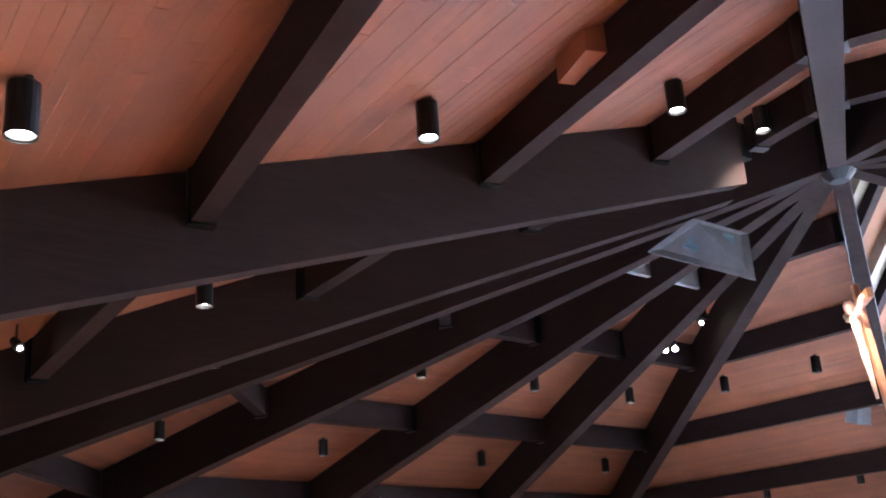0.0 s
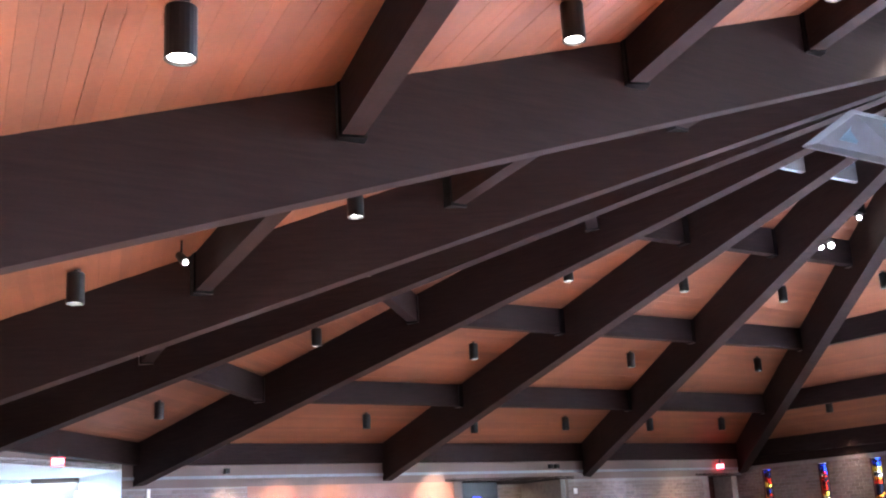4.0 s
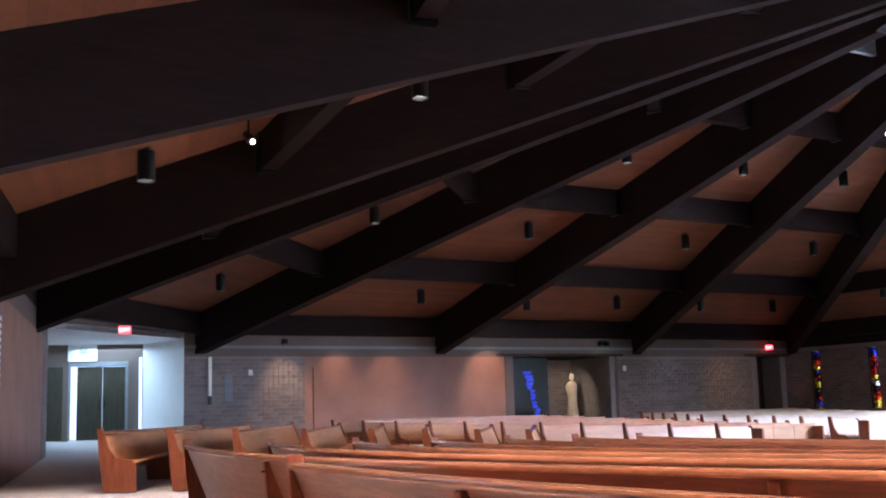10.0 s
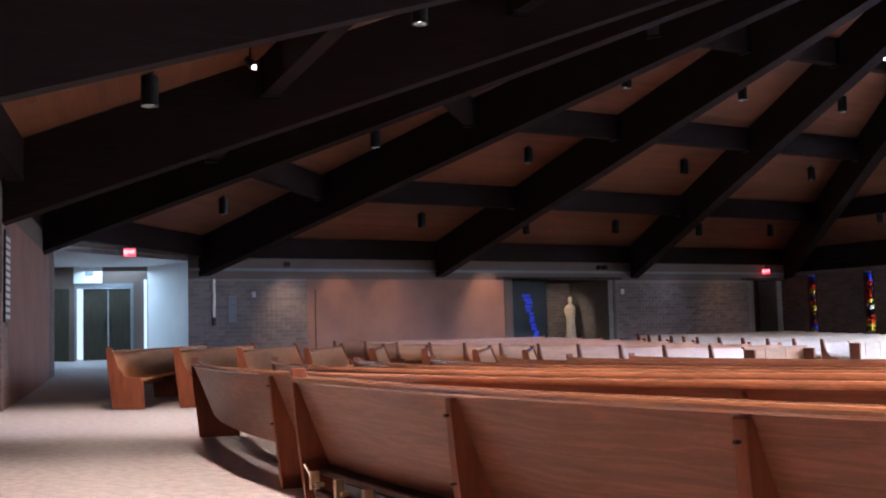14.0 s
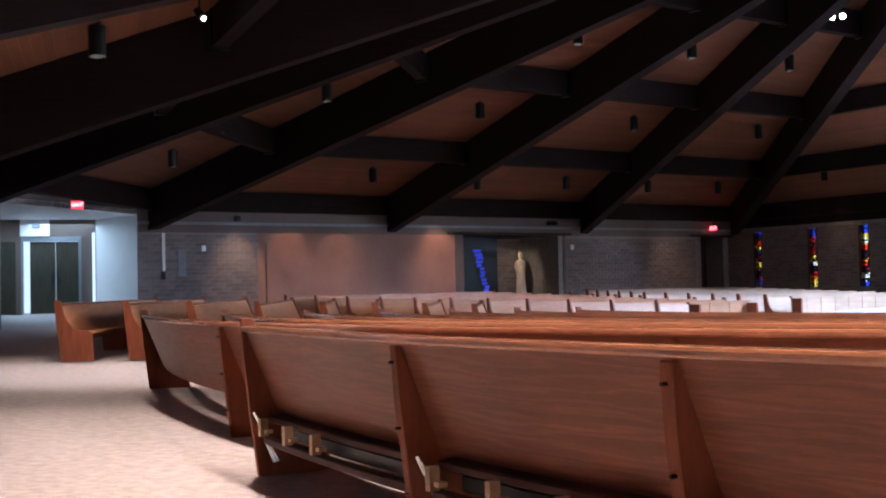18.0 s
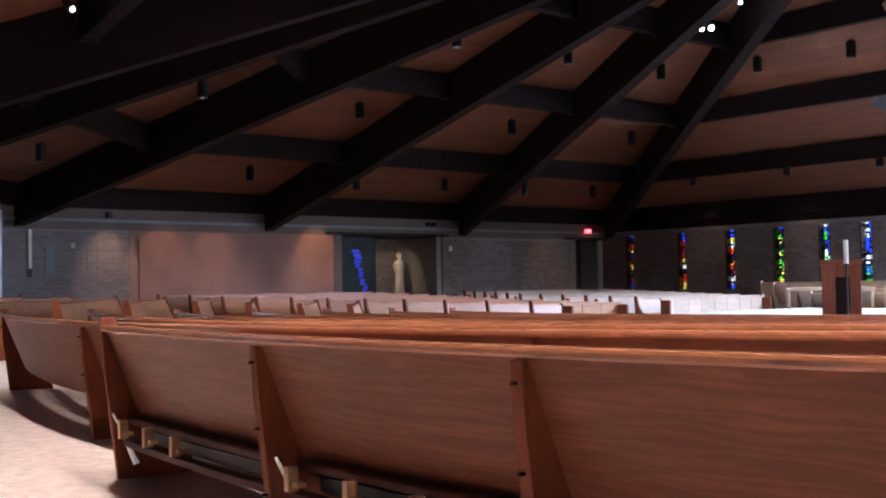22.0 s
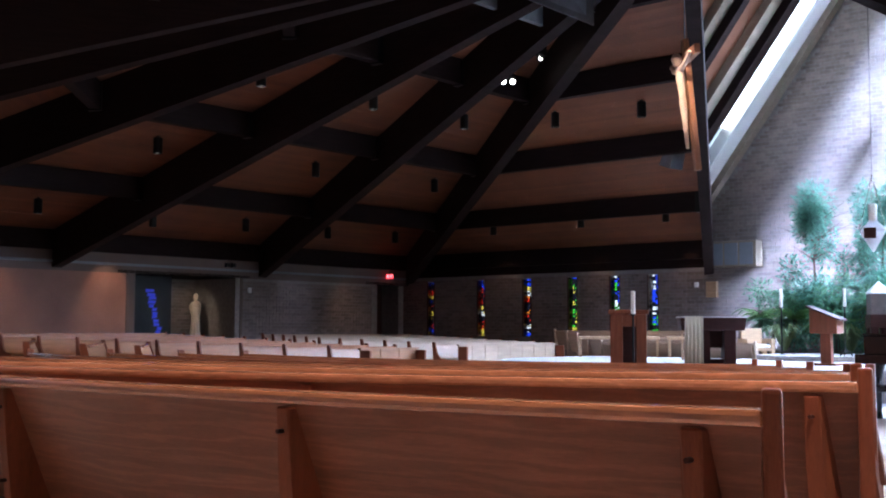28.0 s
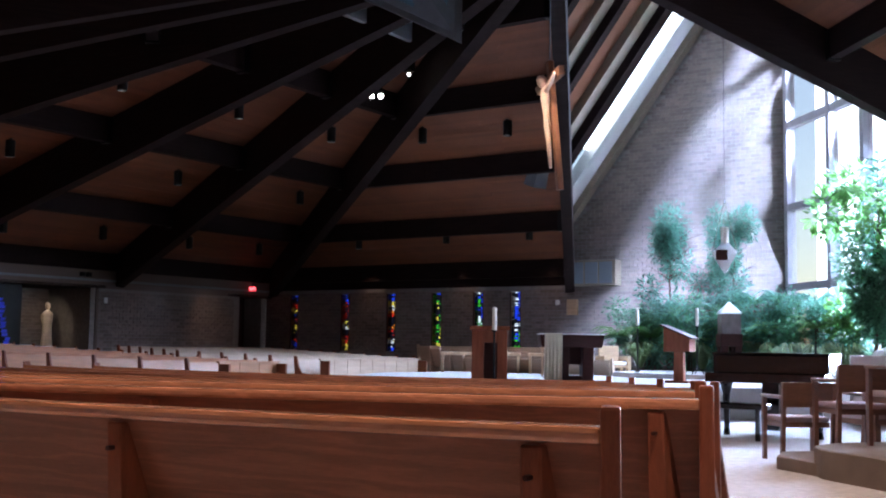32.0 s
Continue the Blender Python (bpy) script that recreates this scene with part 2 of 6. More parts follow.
def share(name, me, parent, m, label=""):
    """A part on a mesh that alike parts share."""
    ob = new(name, me)
    ob.parent = parent
    ob.matrix_basis = m
    return tagged(ob, label)


def B():
    return bmesh.new()


def T3(x, y, z):
    return Matrix.Translation((x, y, z))


# ---- roof frame: beams that meet at one high hub ----
HUB = Vector((6.38, 18.07, 0))   # under the meeting point
ZEND, ZHUB, DEEP, WIDE = 2.87, 8.13, 1.12, 0.30
ZTOP = DEEP
EAVE = {                               # outer ends of the beams
    "d": W(22.6, 13.0), "c": W(22.6, 0), "b": W(15.16, 0), "a": W(7.46, 0), "n2": W(-0.03, 0),
    "n1": Vector((-13.08, 20.02, 0)), "n0": Vector((-9.17, 13.71, 0)), "x": Vector((-5.86, 7.35, 0)), "g": Vector((-0.31, -0.97, 0)), "f1": Vector((6.8, -4.2, 0)), "f2": Vector((15.0, -1.0, 0)), "f3": Vector((21.5, 5.0, 0)),
    "e": Vector((23.4, 21.0, 0)),
}
ORDER = list(EAVE)
roof = thing("roof_frame", "dark-stained glued timber beams rising to one hub", "roof frame", kind="structure")


def along(k, s, z):
    p = EAVE[k].lerp(HUB, s)
    return Vector((p.x, p.y, z))


def beam_z(s):
    return ZEND + (ZHUB - ZEND) * s


for k in ORDER:
    p, q = EAVE[k], HUB
    d = (q - p).normalized()
    side = Vector((-d.y, d.x, 0)) * (WIDE / 2)
    bm = B()
    s0, s1 = -0.02, {"x": 0.82, "n0": 0.87}.get(k, 0.985)
    lo0, lo1 = along(k, s0, beam_z(s0)), along(k, s1, beam_z(s1))
    up = Vector((0, 0, DEEP))
    hexa(bm, [lo0 + side, lo0 - side, lo1 - side, lo1 + side], [lo0 + side + up, lo0 - side + up, lo1 - side + up, lo1 + side + up])
    ob = part("beam", bm, BEAM, roof)

RINGS = (0.0, 0.215, 0.435, 0.645, 0.83)
RINGS_X = (0.0, 0.273, 0.50, 0.697, 0.85)      # the beam over the near aisle carries them higher up
pairs = list(zip(ORDER, ORDER[1:]))
for i, (k, l) in enumerate(pairs):
    for n, s in enumerate(RINGS):
        sk, sl = (RINGS_X if k == "x" else RINGS)[n], (RINGS_X if l == "x" else RINGS)[n]
        p, q = along(k, sk, beam_z(sk) + DEEP - 0.02), along(l, sl, beam_z(sl) + DEEP - 0.02)
        d = (q - p).normalized()
        p, q = p + d * 0.17, q - d * 0.17
        side = Vector((-d.y, d.x, 0)) * 0.11
        dn = Vector((0, 0, -0.58))
        bm = B()
        hexa(bm, [p + side + dn, p - side + dn, q - side + dn, q + side + dn], [p + side, p - side, q - side, q + side])
        part("purlin", bm, BEAM, roof)
        if s > 0:
            for e, w in ((p, d), (q, -d)):
                bm = B()
                h = Matrix.Translation(e + w * 0.02) @ Matrix.Rotation(math.atan2(d.y, d.x), 4, "Z")
                box(bm, (-0.09, -0.14, -0.61), (0.09, 0.14, -0.02), h)
                part("steel_hanger", bm, BLACK, roof)

# ceiling of narrow boards, laid parallel to the purlins
ceil = B()
rnd = random.Random(3)
for k, l in pairs:
    n = 118
    for j in range(n):
        s, e = j / n * 0.99 - 0.02, (j + 0.985) / n * 0.99 - 0.02
        lift = rnd.uniform(0, 0.006)
        zs, ze = beam_z(s) + DEEP - 0.03 + lift, beam_z(e) + DEEP - 0.03 + lift
        c = [along(k, s, zs), along(l, s, zs), along(l, e, ze), along(k, e, ze)]
        cut = rnd.uniform(0.25, 0.75)
        m0, m1 = c[0].lerp(c[1], cut), c[3].lerp(c[2], cut)
        for quad in ((c[0], m0, m1, c[3]), (m0.lerp(c[1], 0.002), c[1], c[2], m1.lerp(c[2], 0.002))):
            hexa(ceil, list(quad), [p + Vector((0, 0, 0.02)) for p in quad])
ceiling = solid("ceiling", ceil, CEDAR, "reddish cedar board ceiling between dark beams", "ceiling", kind="structure")
bm = B()
for k, l in pairs:
    q = [along(k, -0.03, beam_z(-0.03) + DEEP + 0.03), along(l, -0.03, beam_z(-0.03) + DEEP + 0.03), along(l, 1, beam_z(1) + DEEP + 0.03), along(k, 1, beam_z(1) + DEEP + 0.03)]
    v = [bm.verts.new(p) for p in q[:3]]
    w = [bm.verts.new(p + Vector((0, 0, 0.15))) for p in q[:3]]
    bm.faces.new(v)
    bm.faces.new(w[::-1])
    for i in range(3):
        j = (i + 1) % 3
        bm.faces.new((v[i], v[j], w[j], w[i]))
solid("roof_deck", bm, BEAM, "dark roof deck over the ceiling boards", "roof", kind="structure")

# ---- floor ----
bm = B()
N, LO, HI = 56, Vector((-42, -12)), Vector((42, 58))
grid = [[bm.verts.new((x, y, zf(x, y))) for x in np.linspace(LO.x, HI.x, N)] for y in np.linspace(LO.y, HI.y, N)]
for j in range(N - 1):
    for i in range(N - 1):
        bm.faces.new((grid[j][i], grid[j][i + 1], grid[j + 1][i + 1], grid[j + 1][i]))
floor = solid("floor", bm, CARPET, "mottled oatmeal carpet over a gently dished floor", "floor", kind="structure")


# ---- walls ----
def wall(name, p, q, z0, z1, material, label, thick=0.3, inward=1):
    """A straight wall from p to q, its thickness on the outer side."""
    p, q = Vector((p.x, p.y, 0)), Vector((q.x, q.y, 0))
    d = (q - p).normalized()
    n = Vector((-d.y, d.x, 0)) * thick * inward
    up0, up1 = Vector((0, 0, z0)), Vector((0, 0, z1))
    bm = B()
    hexa(bm, [p + up0, q + up0, q + n + up0, p + n + up0], [p + up1, q + up1, q + n + up1, p + n + up1])
    return solid(name, bm, material, label, "wall", kind="structure")

ZB = 2.80       # top of the brick
FLIP = Matrix.Diagonal((1, -1, 1, 1))
wall("wall_north_brick_west", W(-0.49, 0), W(3.0, 0), -0.5, ZB, MORTAR, "brown brick wall beside the corridor")
wall("wall_north_panel", W(3.0, 0), W(9.8, 0), -0.5, ZB, PLASTER, "rose-brown plastered wall washed by lamps")
wall("wall_north_brick_east", W(14.3, 0), W(20.5, 0), -0.5, ZB, MORTAR, "brown brick wall behind the pews")
wall("wall_north_band", W(-0.49, 0), W(22.6, 0), ZB, 4.1, BEIGE, "beige plaster band under the eave")
wall("wall_east_upper", W(22.6, -0.3), W(22.6, 13.2), 3.1, 4.3, BEAM, "dark timber fascia above the coloured windows")
# alcove
wall("alcove_back", W(9.8, -2.2), W(14.3, -2.2), -0.5, ZB, MORTAR, "shaded brick back of the alcove")
wall("alcove_side", W(14.3, -2.2), W(14.3, 0), -0.5, ZB, MORTAR, "brick side of the alcove", inward=-1)
wall("alcove_side", W(9.8, -2.2), W(9.8, 0), -0.5, ZB, BEIGE, "plaster side of the alcove", inward=1)
wall("door_recess_back", W(20.5, -1.2), W(22.9, -1.2), -0.5, ZB, DARKWOOD, "dark recessed exit doors")
wall("door_recess_side", W(20.5, -1.2), W(20.5, 0), -0.5, ZB, MORTAR, "shaded brick side of the door recess", inward=1)
wall("door_recess_side", W(22.6, -1.2), W(22.6, -0.3), -0.5, ZB, MORTAR, "shaded brick side of the door recess", inward=-1)
for a0, a1 in ((9.8, 14.3), (20.5, 22.9)):
    bm = B()
    hexa(bm, [W(a0 - 0.3, -2.5, ZB), W(a1 + 0.3, -2.5, ZB), W(a1 + 0.3, 0, ZB), W(a0 - 0.3, 0, ZB)], [W(a0 - 0.3, -2.5, ZB + 0.1), W(a1 + 0.3, -2.5, ZB + 0.1), W(a1 + 0.3, 0, ZB + 0.1), W(a0 - 0.3, 0, ZB + 0.1)])
    solid("ceiling_recess", bm, BEAM, "dark soffit of the recess", "ceiling", kind="structure")
# the wall with the coloured windows
SG = [(1.17, 0.36), (3.67, 0.37), (5.80, 0.38), (7.78, 0.38), (9.50, 0.38), (10.97, 0.38)]
ZS0, ZS1 = 0.85, 2.93
edges = [-0.3]
for o, w in SG:
    edges += [o - w / 2, o + w / 2]
edges.append(13.0)
for o0, o1 in zip(edges[::2], edges[1::2]):
    wall("wall_east", W(22.6, o0), W(22.6, o1), -0.5, 3.1, MORTAR, "brown brick wall between coloured windows")
for o, w in SG:
    wall("wall_east", W(22.6, o - w / 2), W(22.6, o + w / 2), -0.5, ZS0, MORTAR, "brick under a coloured window")
    wall("wall_east", W(22.6, o - w / 2), W(22.6, o + w / 2), ZS1, 3.1, MORTAR, "brick over a coloured window")
# tall brick wall of the sanctuary with a raking top
bm = B()
TALL = [(13.0, -0.5), (20.1, -0.5), (20.1, 14.3), (13.0, 5.0)]
prism(bm, TALL, "x", 0, 0.3, place(22.6, 0) @ Matrix.Diagonal((1, -1, 1, 1)))
solid("wall_sanctuary", bm, MORTAR, "tall brick wall with a raking top, lit by daylight", "wall", kind="structure")
# closing walls that stand outside the view
for k, l in (("x", "g"), ("g", "f1"), ("f1", "f2"), ("f2", "f3"), ("f3", "e")):
    far = (EAVE[k] - HUB).normalized() * 4.5, (EAVE[l] - HUB).normalized() * 4.5
    wall("wall_outer", EAVE[k] + far[0], EAVE[l] + far[1], -0.3, 4.1, PLASTER, "plain plastered wall", inward=-1)
bm = B()
for k, l in (("n0", "x"), ("x", "g"), ("g", "f1"), ("f1", "f2"), ("f2", "f3"), ("f3", "e")):
    f0, f1 = EAVE[k] + (EAVE[k] - HUB).normalized() * 5, EAVE[l] + (EAVE[l] - HUB).normalized() * 5
    up = Vector((0, 0, 4.0))
    hexa(bm, [EAVE[k] + up, EAVE[l] + up, f1 + up, f0 + up], [p + up * 1.05 for p in (EAVE[k], EAVE[l], f1, f0)])
solid("ceiling_aisle", bm, BEIGE, "plain flat ceiling over the outer aisle", "ceiling", kind="structure")

# the wall beside the corridor: brick pier, panelled bay, brick pier
N1, N0, NX = Vector((-14.2, 22.7, 0)), Vector((-9.27, 13.5, 0)), EAVE["x"]
d = (N0 - N1).normalized()
wall("wall_west_brick", N1, N1 + d * 1.3, -0.3, 3.0, MORTAR, "brick pier beside the corridor", inward=-1)
wall("wall_west_panel", N1 + d * 1.3, N0 - d * 0.9, -0.3, 3.0, PLASTER, "rose-brown panelled bay", inward=-1)
wall("wall_west_brick", N0 - d * 0.9, N0, -0.3, 3.4, MORTAR, "brick pier at the end of the aisle wall", inward=-1)
wall("wall_west_band", N1, N0, 3.4, 4.15, BEAM, "dark timber fascia over the aisle wall", inward=-1)
wall("wall_west_band", N1, N0 - d * 0.9, 3.0, 3.4, BEIGE, "beige band over the aisle wall", inward=-1)
wall("wall_west_return", N0, N0 + Vector((-6.5, -3.0, 0)), -0.3, 4.1, PLASTER, "plain plastered return wall", inward=-1)
wall("wall_west_close", N0 + Vector((-6.5, -3.0, 0)), NX + (NX - HUB).normalized() * 4.5, -0.3, 4.1, PLASTER, "plain plastered wall", inward=-1)

# entrance lobby, white and lit by day; its shaded side is coloured darker beige
L0, L1, R1, R0 = Vector((-14.4, 22.95, 0)), Vector((-17.95, 27.88, 0)), Vector((-15.29, 29.26, 0)), W(-0.49, 0)
CZ = 3.28
wall("wall_lobby", L0, L1, -0.3, CZ, BEIGE, "lobby wall in darker beige, its shade put into the colour", inward=1)
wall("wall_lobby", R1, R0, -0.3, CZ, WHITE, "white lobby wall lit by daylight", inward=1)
bm = B()
hexa(bm, [p + Vector((0, 0, CZ)) for p in (L0, L1, R1, R0)], [p + Vector((0, 0, CZ + 0.15)) for p in (L0, L1, R1, R0)])
solid("ceiling_lobby", bm, WHITE, "white lobby ceiling", "ceiling", kind="structure")
wall("header_lobby", L0, R0, CZ + 0.01, 4.1, BEIGE, "plaster header over the lobby mouth", thick=0.2)
dd = (R1 - L1).normalized()
CM = Matrix.Translation(L1) @ Matrix.Rotation(math.atan2(dd.y, dd.x), 4, "Z")     # x across the door wall, y outward
LW, DZ = (R1 - L1).length, 0.62
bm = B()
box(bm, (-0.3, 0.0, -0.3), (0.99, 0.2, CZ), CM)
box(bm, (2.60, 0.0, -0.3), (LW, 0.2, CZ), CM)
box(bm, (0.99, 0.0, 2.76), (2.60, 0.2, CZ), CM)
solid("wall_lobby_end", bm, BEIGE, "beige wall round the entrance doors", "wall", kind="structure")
door = thing("door_1", "pair of dark wooden entrance doors ajar with daylight at one edge", "door", kind="structure")
for x0, x1 in ((1.22, 1.90), (1.91, 2.52)):
    bm = B()
    box(bm, (x0, 0.06, DZ), (x1, 0.11, 2.66), CM)
    bevel(bm, 0.006, 1)
    leaf = part("door_leaf", bm, OLIVEDOOR, door)
    bm = B()
    x = 1.82 if x0 < 1.5 else 1.96
    box(bm, (x, -0.01, 1.45), (x + 0.03, 0.05, 1.80), CM)
    part("pull_handle", bm, BLACK, leaf, "dark metal pull handle")
for x0, x1, z0, z1 in ((0.99, 1.05, DZ, 2.80), (2.52, 2.60, DZ, 2.80), (1.05, 2.52, 2.67, 2.80)):
    bm = B()
    box(bm, (x0, -0.03, z0), (x1, 0.12, z1), CM)
    part("door_frame", bm, GREYBLUE, door, "grey painted door frame")
door2 = thing("door_2", "closed dark side door in the lobby", "door", kind="structure")
bm = B()
box(bm, (0.05, -0.06, DZ), (0.85, -0.01, 2.66), CM)
part("door_leaf", bm, OLIVEDOOR, door2)
bm = B()
box(bm, (0.5, 1.2, -0.3), (3.4, 1.25, 3.2), CM)
solid("backdrop_entrance", bm, SIDEGLOW, "bright daylight outside the doors", "backdrop", kind="structure")
bm = B()
box(bm, (LW - 0.10, -0.12, 0.35), (LW - 0.02, -0.08, 2.9), CM)
solid("sidelight", bm, SIDEGLOW, "narrow bright strip window of the lobby", "window", kind="structure")
vent = thing("lobby_vent", "white vent panel over the lobby doors", "vent")
bm = B()
box(bm, (0.97, -0.10, 2.81), (1.75, -0.06, 3.27), CM)
part("plate", bm, WHITE, vent)
bm = B()
box(bm, (1.28, -0.13, 3.04), (1.50, -0.10, 3.16), CM)
part("grille", bm, GREYBLUE, vent, "grey grille")

# sanctuary floor and planter
bm = B()
pf = [(8.6, 15.2), (11.0, 14.0), (21.8, 14.0), (22.5, 20.4), (17.0, 26.0), (11.5, 24.5), (8.8, 22.4), (8.0, 19.0)]
prism(bm, pf, "z", -0.5, 0.45, place(0, 0) @ FLIP)
bevel(bm, 0.02)
solid("sanctuary_platform", bm, PLATFORM, "pale carpeted sanctuary platform", "platform", kind="structure")
bm = B()
prism(bm, [(13.6, 19.2), (14.2, 18.5), (19.8, 18.2), (19.8, 25.2), (15.0, 23.4), (13.7, 21.0)], "z", 0.45, 0.56, place(0, 0) @ FLIP)
bevel(bm, 0.02)
solid("tabernacle_step", bm, PLATFORM, "pale raised step round the tabernacle", "platform", kind="structure")
bm = B()
prism(bm, [(17.6, 16.8), (22.6, 16.2), (22.6, 20.6), (15.5, 28.5), (13.2, 27.0), (17.5, 22.5)], "z", -0.4, 0.62, place(0, 0) @ FLIP)
solid("planter_bed", bm, SOIL, "dark planting soil", "planter", kind="structure")

# raking roof of the sanctuary with its strip of skylight
RAKE = 1.31


def rake(name, a0, a1, o0, o1, z_at, low, high, material, label, cat="roof", kind="structure"):
    """A raking bar: its underside passes through z_at at o = 14.8."""
    bm = B()
    def p(a, o, dz):
        return W(a, o, z_at + RAKE * (o - 14.8) + dz)
    hexa(bm, [p(a0, o0, low), p(a1, o0, low), p(a1, o1, low), p(a0, o1, low)], [p(a0, o0, high), p(a1, o0, high), p(a1, o1, high), p(a0, o1, high)])
    return solid(name, bm, material, label, cat, kind=kind)


rake("rake_coping", 22.25, 22.92, 12.6, 21.5, 7.30, 0.0, 0.62, TAN, "tan raking trim on top of the brick wall")
rake("rake_reveal", 21.6, 22.25, 12.8, 21.5, 7.62, 0.0, 0.2, WHITE, "pale raking reveal beside the skylight")
rake("rake_reveal", 21.50, 21.6, 12.8, 21.5, 7.62, 0.02, 0.6, WHITE, "pale raking kerb of the skylight")
rake("skylight_glass", 19.9, 21.5, 14.2, 21.5, 7.62, 0.42, 0.47, SKYGLASS, "bright strip skylight", "skylight")
rake("rake_beam", 19.45, 19.9, 13.2, 21.5, 6.42, 0.55, 2.6, BEAM, "dark raking beam beside the skylight")
rake("rake_trim", 18.95, 19.45, 13.6, 21.5, 6.42, 0.95, 1.35, TAN, "tan raking trim beside the dark beam")
rake("rake_soffit", 13.0, 18.95, 14.6, 21.5, 6.42, 1.35, 1.5, CEDAR, "cedar soffit of the raking roof")
rake("rake_beam", 17.2, 17.5, 14.6, 21.5, 6.42, 0.55, 1.35, BEAM, "dark raking beam under the soffit")
rake("rake_trim", 16.75, 17.2, 14.8, 21.5, 6.42, 0.95, 1.35, TAN, "tan raking trim under the soffit")
rake("rake_beam", 15.0, 15.3, 15.6, 21.5, 6.42, 0.55, 1.35, BEAM, "dark raking beam under the soffit")
rake("rake_trim", 14.6, 15.0, 15.8, 21.5, 6.42, 0.95, 1.35, TAN, "tan raking trim under the soffit")
# slab added over the soffit to keep the sky's light out
rake("rake_deck", 11.0, 19.9, 14.6, 21.5, 6.42, 1.52, 1.7, BEAM, "dark slab added over the raking soffit against the sky")
bm = B()
dp, hp = EAVE["d"], HUB.lerp(EAVE["d"], 0.02)
sv = Vector((0.05, -0.02, 0))
hexa(bm, [dp + sv + Vector((0, 0, 3.9)), hp + sv + Vector((0, 0, 9.3)), hp - sv + Vector((0, 0, 9.3)), dp - sv + Vector((0, 0, 3.9))],
     [dp + sv + Vector((0, 0, 6.0)), hp + sv + Vector((0, 0, 13.5)), hp - sv + Vector((0, 0, 13.5)), dp - sv + Vector((0, 0, 6.0))])
solid("rake_cheek", bm, BEAM, "dark timber cheek above the end beam", "wall", kind="structure")
# panel added out of view, closes the gap to the sky above the beam
bm = B()
ep = EAVE["e"]
hexa(bm, [ep + Vector((0, 0, 3.95)), ep + Vector((0.1, 0.1, 3.95)), hp + Vector((0.1, 0.1, 9.35)), hp + Vector((0, 0, 9.35))],
     [ep + Vector((0, 0, 14.6)), ep + Vector((0.1, 0.1, 14.6)), hp + Vector((0.1, 0.1, 14.6)), hp + Vector((0, 0, 14.6))])
solid("roof_cheek", bm, BEAM, "unseen dark panel added above the beam against the sky", "wall", kind="structure")

# window wall of the planted corner
WS = W(22.6, 20.1)
wd = Vector((-0.09, -0.995, 0)).normalized()
WM = Matrix.Translation(WS) @ Matrix.Rotation(math.atan2(wd.y, wd.x), 4, "Z")     # x along the window
FRAME = mat("lavender_grey_frame", (0.34, 0.32, 0.36), 0.55, var=0.1, scale=4, bump=0.03)
win = thing("window_1", "tall window with pale grey mullions", "window", kind="structure")
for x in (0.1, 2.6, 4.35, 6.2, 8.1):
    bm = B()
    box(bm, (x - 0.10, -0.15, 0.3), (x + 0.10, 0.12, 13.0), WM)
    part("mullion", bm, FRAME, win)
for z in (0.6, 2.9, 5.2, 7.6, 10.0, 12.6):
    for x0, x1 in ((0.2, 2.5), (2.7, 4.25), (4.45, 6.1), (6.3, 8.0)):
        bm = B()
        box(bm, (x0, -0.12, z - 0.10), (x1, 0.10, z + 0.10), WM)
        part("transom", bm, FRAME, win)
for x0, x1 in ((0.2, 2.5), (2.7, 4.25), (4.45, 6.1), (6.3, 8.0)):
    for z0, z1 in ((0.7, 2.8), (3.0, 5.1), (5.3, 7.5), (7.7, 9.9), (10.1, 12.5)):
        bm = B()
        box(bm, (x0, -0.01, z0), (x1, 0.01, z1), WM)
        pane = part("pane", bm, GLASS, win)
        pane.visible_shadow = False
bm = B()
box(bm, (-14, 8.0, -4), (22, 8.05, 17.6), WM)
solid("backdrop_sky", bm, SKYGLASS, "bright overcast daylight outside the window", "backdrop", kind="structure")
CE = WS + wd * 8.2
ce = (EAVE["e"] - CE).normalized()
wall("wall_corner", CE, CE + ce * 0.5, -0.3, 14.6, PLASTER, "plain wall beyond the window", inward=1)
wall("wall_corner", CE + ce * 6.2, EAVE["e"], -0.3, 14.6, PLASTER, "plain wall beyond the side window", inward=1)
wall("wall_corner", CE + ce * 0.5, CE + ce * 6.2, 3.7, 14.6, PLASTER, "plain wall above the side window", inward=1)
wall("wall_corner", CE + ce * 0.5, CE + ce * 6.2, -0.3, 0.5, PLASTER, "plain wall below the side window", inward=1)
CWM = Matrix.Translation(CE) @ Matrix.Rotation(math.atan2(ce.y, ce.x), 4, "Z")
# side window out of view, added to bring daylight to the choir floor
win_c = thing("window_8", "wide side window with pale grey mullions", "window", kind="structure")
for x in (0.6, 2.4, 4.3, 6.1):
    bm = B()
    box(bm, (x - 0.08, -0.12, 0.5), (x + 0.08, 0.12, 3.7), CWM)
    part("mullion", bm, FRAME, win_c)
bm = B()
box(bm, (0.3, 0.8, 0.0), (6.4, 0.85, 4.2), CWM)
solid("backdrop_side", bm, SKYGLASS, "bright daylight outside the side window", "backdrop", kind="structure")
# slab added out of view to block the sky over the corner
bm = B()
hexa(bm, [W(13.0, 17.5, 14.6), W(22.9, 20.0, 14.6), EAVE["e"] + Vector((1, 0, 14.6)), HUB + Vector((0, -1, 14.6))], [W(13.0, 17.5, 14.8), W(22.9, 20.0, 14.8), EAVE["e"] + Vector((1, 0, 14.8)), HUB + Vector((0, -1, 14.8))])
solid("roof_corner", bm, BEAM, "unseen dark slab added over the planted corner against the sky", "roof", kind="structure")

